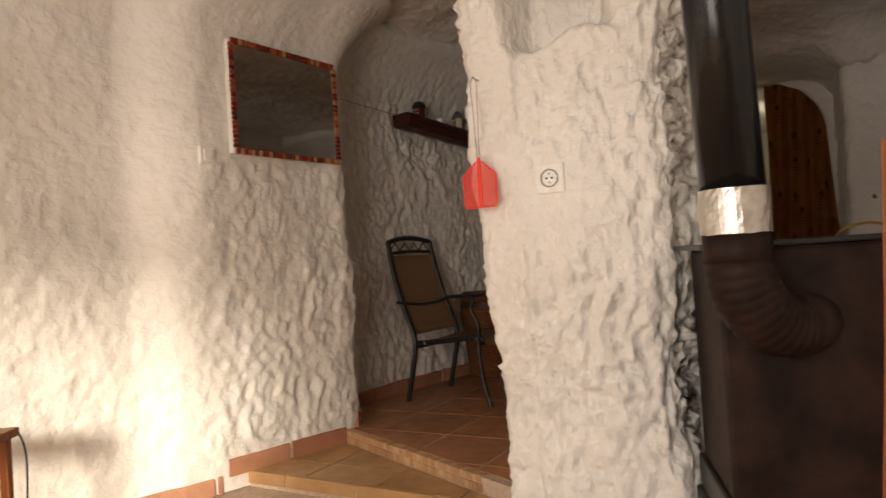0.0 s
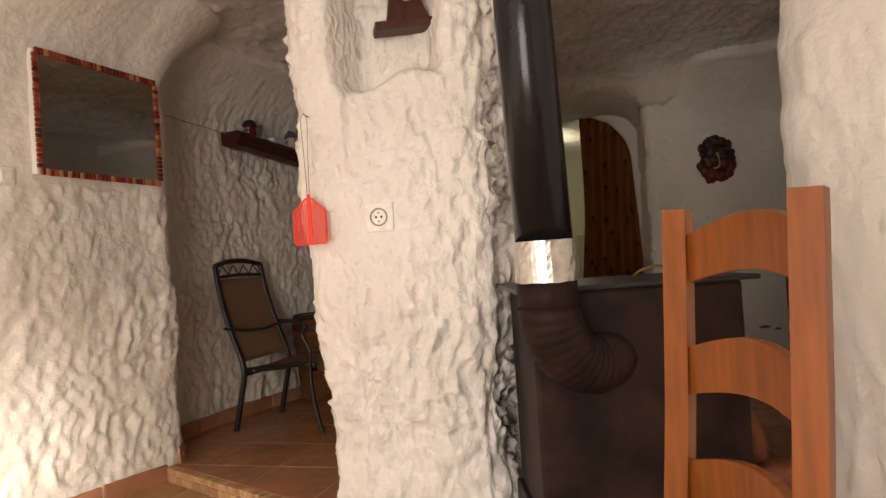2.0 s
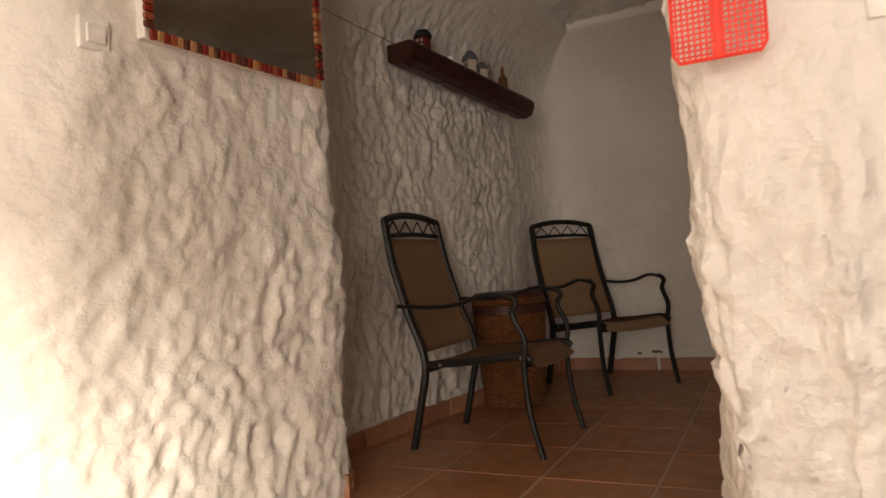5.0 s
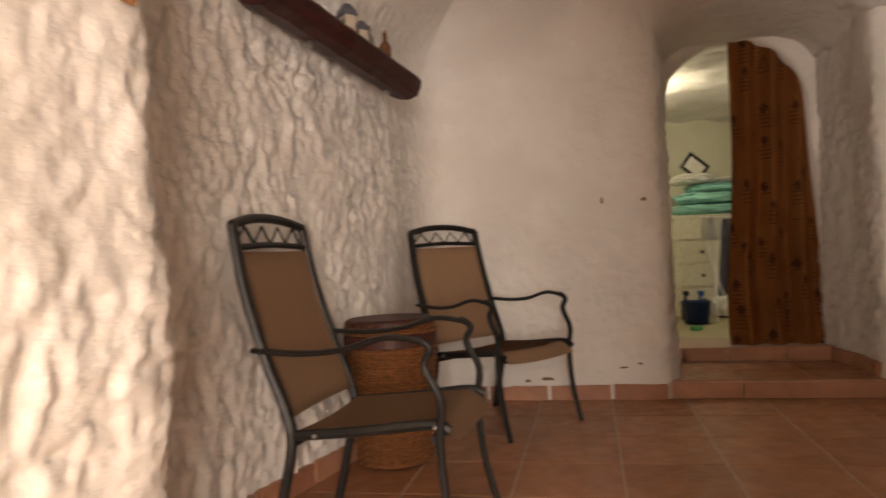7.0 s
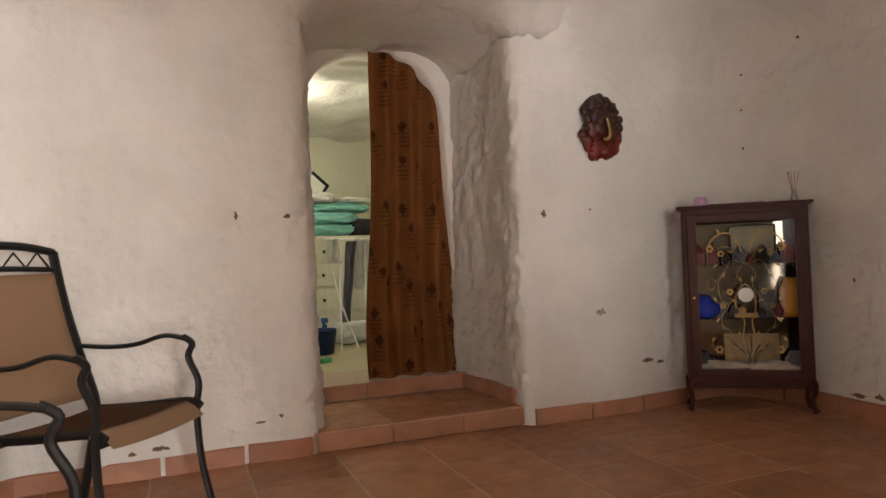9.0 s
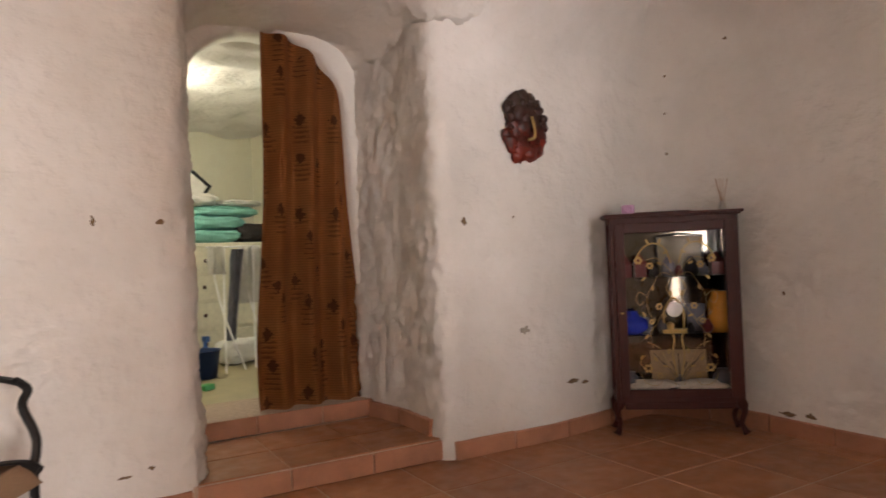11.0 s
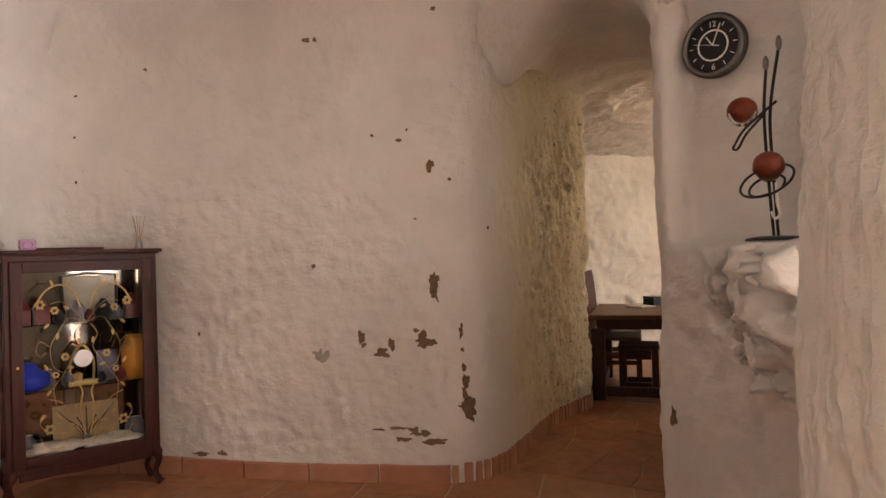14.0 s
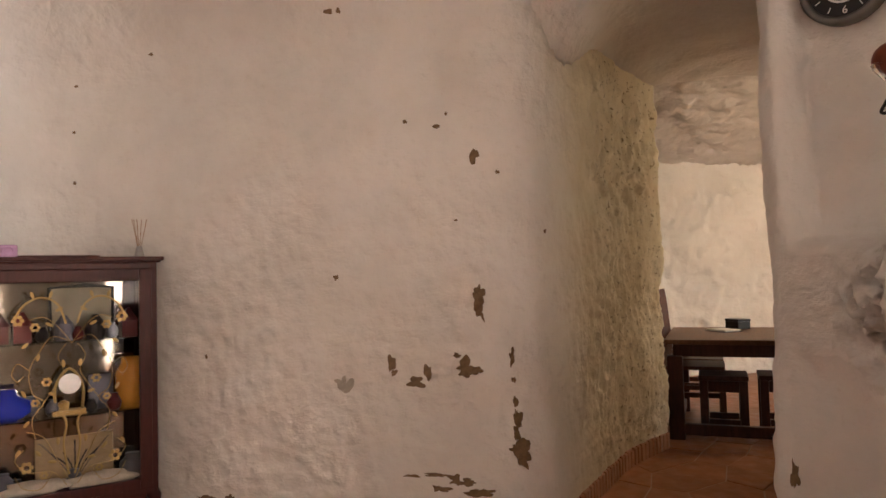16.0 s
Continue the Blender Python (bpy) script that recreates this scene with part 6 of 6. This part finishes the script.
# mosaic nosing along the raised floor's edge
along = (STEP_B - STEP_A).normalized()
L = 1.45
n = int(L / 0.031)
bits = shared("mosaic_bit", box(0.028, 0.048, 0.03, None, 0.003, seg=1), MOSAIC)
for k in range(n):
    o = new("mosaic_bit", bits)
    o.parent = floor
    p = STEP_A + along * (0.02 + k * 0.031) + edge_n * 0.02
    o.matrix_local = R(p.x, p.y, -0.029 + 0.001 * rng.uniform(-1, 1), 0, 0, math.degrees(math.atan2(along.y, along.x)) + rng.uniform(-2, 2))
bits = shared("mosaic_bit", box(0.028, 0.010, 0.036, None, 0.003, seg=1), MOSAIC)
for k in range(n):
    o = new("mosaic_bit", bits)
    o.parent = floor
    p = STEP_A + along * (0.03 + k * 0.031) - edge_n * 0.004
    o.matrix_local = R(p.x, p.y, -0.067, 0, 0, math.degrees(math.atan2(along.y, along.x)) + rng.uniform(-2, 2))
# pale edge of the low step
la, lb = Vector((-1.08, 2.868, 0)), Vector((0.25, 2.40, 0))
ld = (lb - la).normalized()
bits = shared("edge_strip", box(0.42, 0.03, 0.06, None, 0.004, seg=1), TILE_SAND)
for k in range(3):
    o = new("edge_strip", bits)
    o.parent = landing
    p = la + ld * (0.21 + k * 0.426)
    o.matrix_local = R(p.x, p.y, MID - 0.058, 0, 0, math.degrees(math.atan2(ld.y, ld.x)))


def skirting(parent, line, side, z, s0, s1, length=0.37, height=0.088, name="skirting_tile", mat=None, jitter=0.003, proud=0.016):
    """Upright tiles along a wall line, each bent to its stretch."""
    pts, total = resample(catmull([Vector((*p, 0)) for p in line], 8), 0.01)
    step = total / (len(pts) - 1)
    s = s0
    while s < s1 - 0.01:
        e = min(s + length, s1)
        a, c = math.ceil(s / step), min(len(pts) - 1, int((e - 0.007) / step))
        seg = pts[a:c + 1]
        if len(seg) >= 2:
            if len(seg) > 5:
                k = max(1, len(seg) // 5)
                seg = seg[:-1:k] + [seg[-1]]
            mid = sum(seg, Vector()) / len(seg)
            b2 = bmesh.new()
            cols = []
            h = height + rng.uniform(-jitter, jitter)
            for i, p in enumerate(seg):
                d = (seg[min(i + 1, len(seg) - 1)] - seg[max(i - 1, 0)]).normalized()
                nn = Vector((-d.y, d.x, 0)) * side
                cols.append([b2.verts.new(p - mid + nn * o + Vector((0, 0, q))) for o, q in ((-0.03, 0), (proud, 0), (proud, h - 0.006), (proud - 0.006, h), (-0.03, h))])
            for p, q in zip(cols, cols[1:]):
                for i in range(5):
                    b2.faces.new((p[i], q[i], q[(i + 1) % 5], p[(i + 1) % 5]))
            b2.faces.new(cols[0]), b2.faces.new(cols[-1])
            bmesh.ops.recalc_face_normals(b2, faces=b2.faces)
            o = new(name, shared(name, b2, mat or TILE_BASE))
            o.parent = parent
            o.location = (mid.x, mid.y, z)
        s = e


def arc_at(line, x, y):
    """How far along a wall line a place lies."""
    pts, total = resample(catmull([Vector((*p, 0)) for p in line], 8), 0.02)
    i = min(range(len(pts)), key=lambda k: (pts[k].x - x) ** 2 + (pts[k].y - y) ** 2)
    return total * i / (len(pts) - 1)


W = lambda x, y: arc_at(WALL_WEST, x, y)
E = lambda x, y: arc_at(WALL_EAST, x, y)
skirting(wall_west, WALL_WEST, -1, LOW, 0.1, W(-1.0, 2.68), 0.37, 0.085)
skirting(wall_west, WALL_WEST, -1, MID, W(-1.0, 2.68) + 0.02, W(-0.56, 3.34), 0.37, 0.085)
skirting(wall_west, WALL_WEST, -1, -0.02, W(-0.55, 3.38), W(1.70, 5.80), 0.38, 0.108)
skirting(wall_east, WALL_EAST, -1, -0.02, E(2.86, 5.34), E(3.76, 2.80), 0.36, 0.108)
skirting(wall_east, WALL_EAST, -1, -0.02, E(3.76, 2.79), E(5.22, 1.64), 0.052, 0.115, "skirting_brick")
skirting(wall_east, WALL_EAST, -1, 0.1, E(3.0, 6.08), E(2.84, 5.44), 0.32, 0.09)
skirting(wall_clock, WALL_BLOCK, 1, -0.02, arc_at(WALL_BLOCK, 3.24, 1.95), arc_at(WALL_BLOCK, 4.7, 0.8), 0.052, 0.115, "skirting_brick")

# the two tiled steps in the doorway recess
def door_steps():
    a, c = Vector((1.71, 5.755, 0)), Vector((2.83, 5.36, 0))
    u = (c - a).normalized()
    v = Vector((-u.y, u.x, 0))
    ang = math.degrees(math.atan2(u.y, u.x))
    Lw = (c - a).length
    mid = (a + c) / 2
    st = tagged(mesh_object("step", box(Lw + 0.1, 0.9, 0.10, R(mid.x + v.x * 0.47, mid.y + v.y * 0.47, 0, 0, 0, ang), 0.002), GROUT), "low terracotta tiled step in the doorway recess", "step", kind="structure")
    st2 = tagged(mesh_object("step", box(1.30, 0.5, 0.10, R(2.53 + v.x * 0.25, 6.235 + v.y * 0.25, 0.1, 0, 0, ang), 0.002), GROUT), "terracotta tiled sill of the bedroom doorway", "step", kind="structure")
    me = shared("riser_tile", box(Lw / 3 - 0.006, 0.014, 0.094, None, 0.003, seg=1), TILE_BASE)
    for k in range(3):
        p = a + u * (Lw * (k + 0.5) / 3) + v * 0.012
        o = new("riser_tile", me)
        o.parent, o.matrix_local = st, R(p.x, p.y, 0.003, 0, 0, ang)
    me = shared("riser_tile", box(0.36, 0.014, 0.094, None, 0.003, seg=1), TILE_BASE)
    for k in range(3):
        p = Vector((2.53, 6.235, 0)) + u * ((k - 1) * 0.366) - v * 0.008
        o = new("riser_tile", me)
        o.parent, o.matrix_local = st2, R(p.x, p.y, 0.106, 0, 0, ang)
    for i in range(3):
        for j in range(2):
            x0, y0 = i * Lw / 3, 0.02 + j * 0.33
            q = [a + u * (x0 + sx) + v * (y0 + sy) for sx, sy in ((0.004, 0.004), (Lw / 3 - 0.004, 0.004), (Lw / 3 - 0.004, 0.322), (0.004, 0.322))]
            tile_piece(q, 0.106, TILE, st, "tread_tile")


door_steps()

# flagstones of the passage, uneven and close set
def flagstones():
    rg = random.Random(9)
    nx, ny = 9, 5
    o0, du, dv = Vector((3.35, 2.38, 0)), Vector((0.80, -0.60, 0)), Vector((0.60, 0.80, 0))
    P = {}
    for i in range(nx + 1):
        for j in range(ny + 1):
            P[i, j] = o0 + du * (i * 0.27 + rg.uniform(-0.07, 0.07)) + dv * ((j - 2.5) * 0.25 + rg.uniform(-0.07, 0.07))
    for i in range(nx):
        for j in range(ny):
            q = [P[i, j], P[i + 1, j], P[i + 1, j + 1], P[i, j + 1]]
            c = sum(q, Vector()) / 4
            q = [c + (p - c) * 0.975 for p in q]
            q = clip_half(q, Vector((3.425, 1.9, 0)), Vector((0.78, -0.62, 0)))
            if len(q) >= 3:
                tile_piece(q, 0.001 + rg.uniform(-0.003, 0.003), STONE_FLOOR, floor, "flagstone")


flagstones()
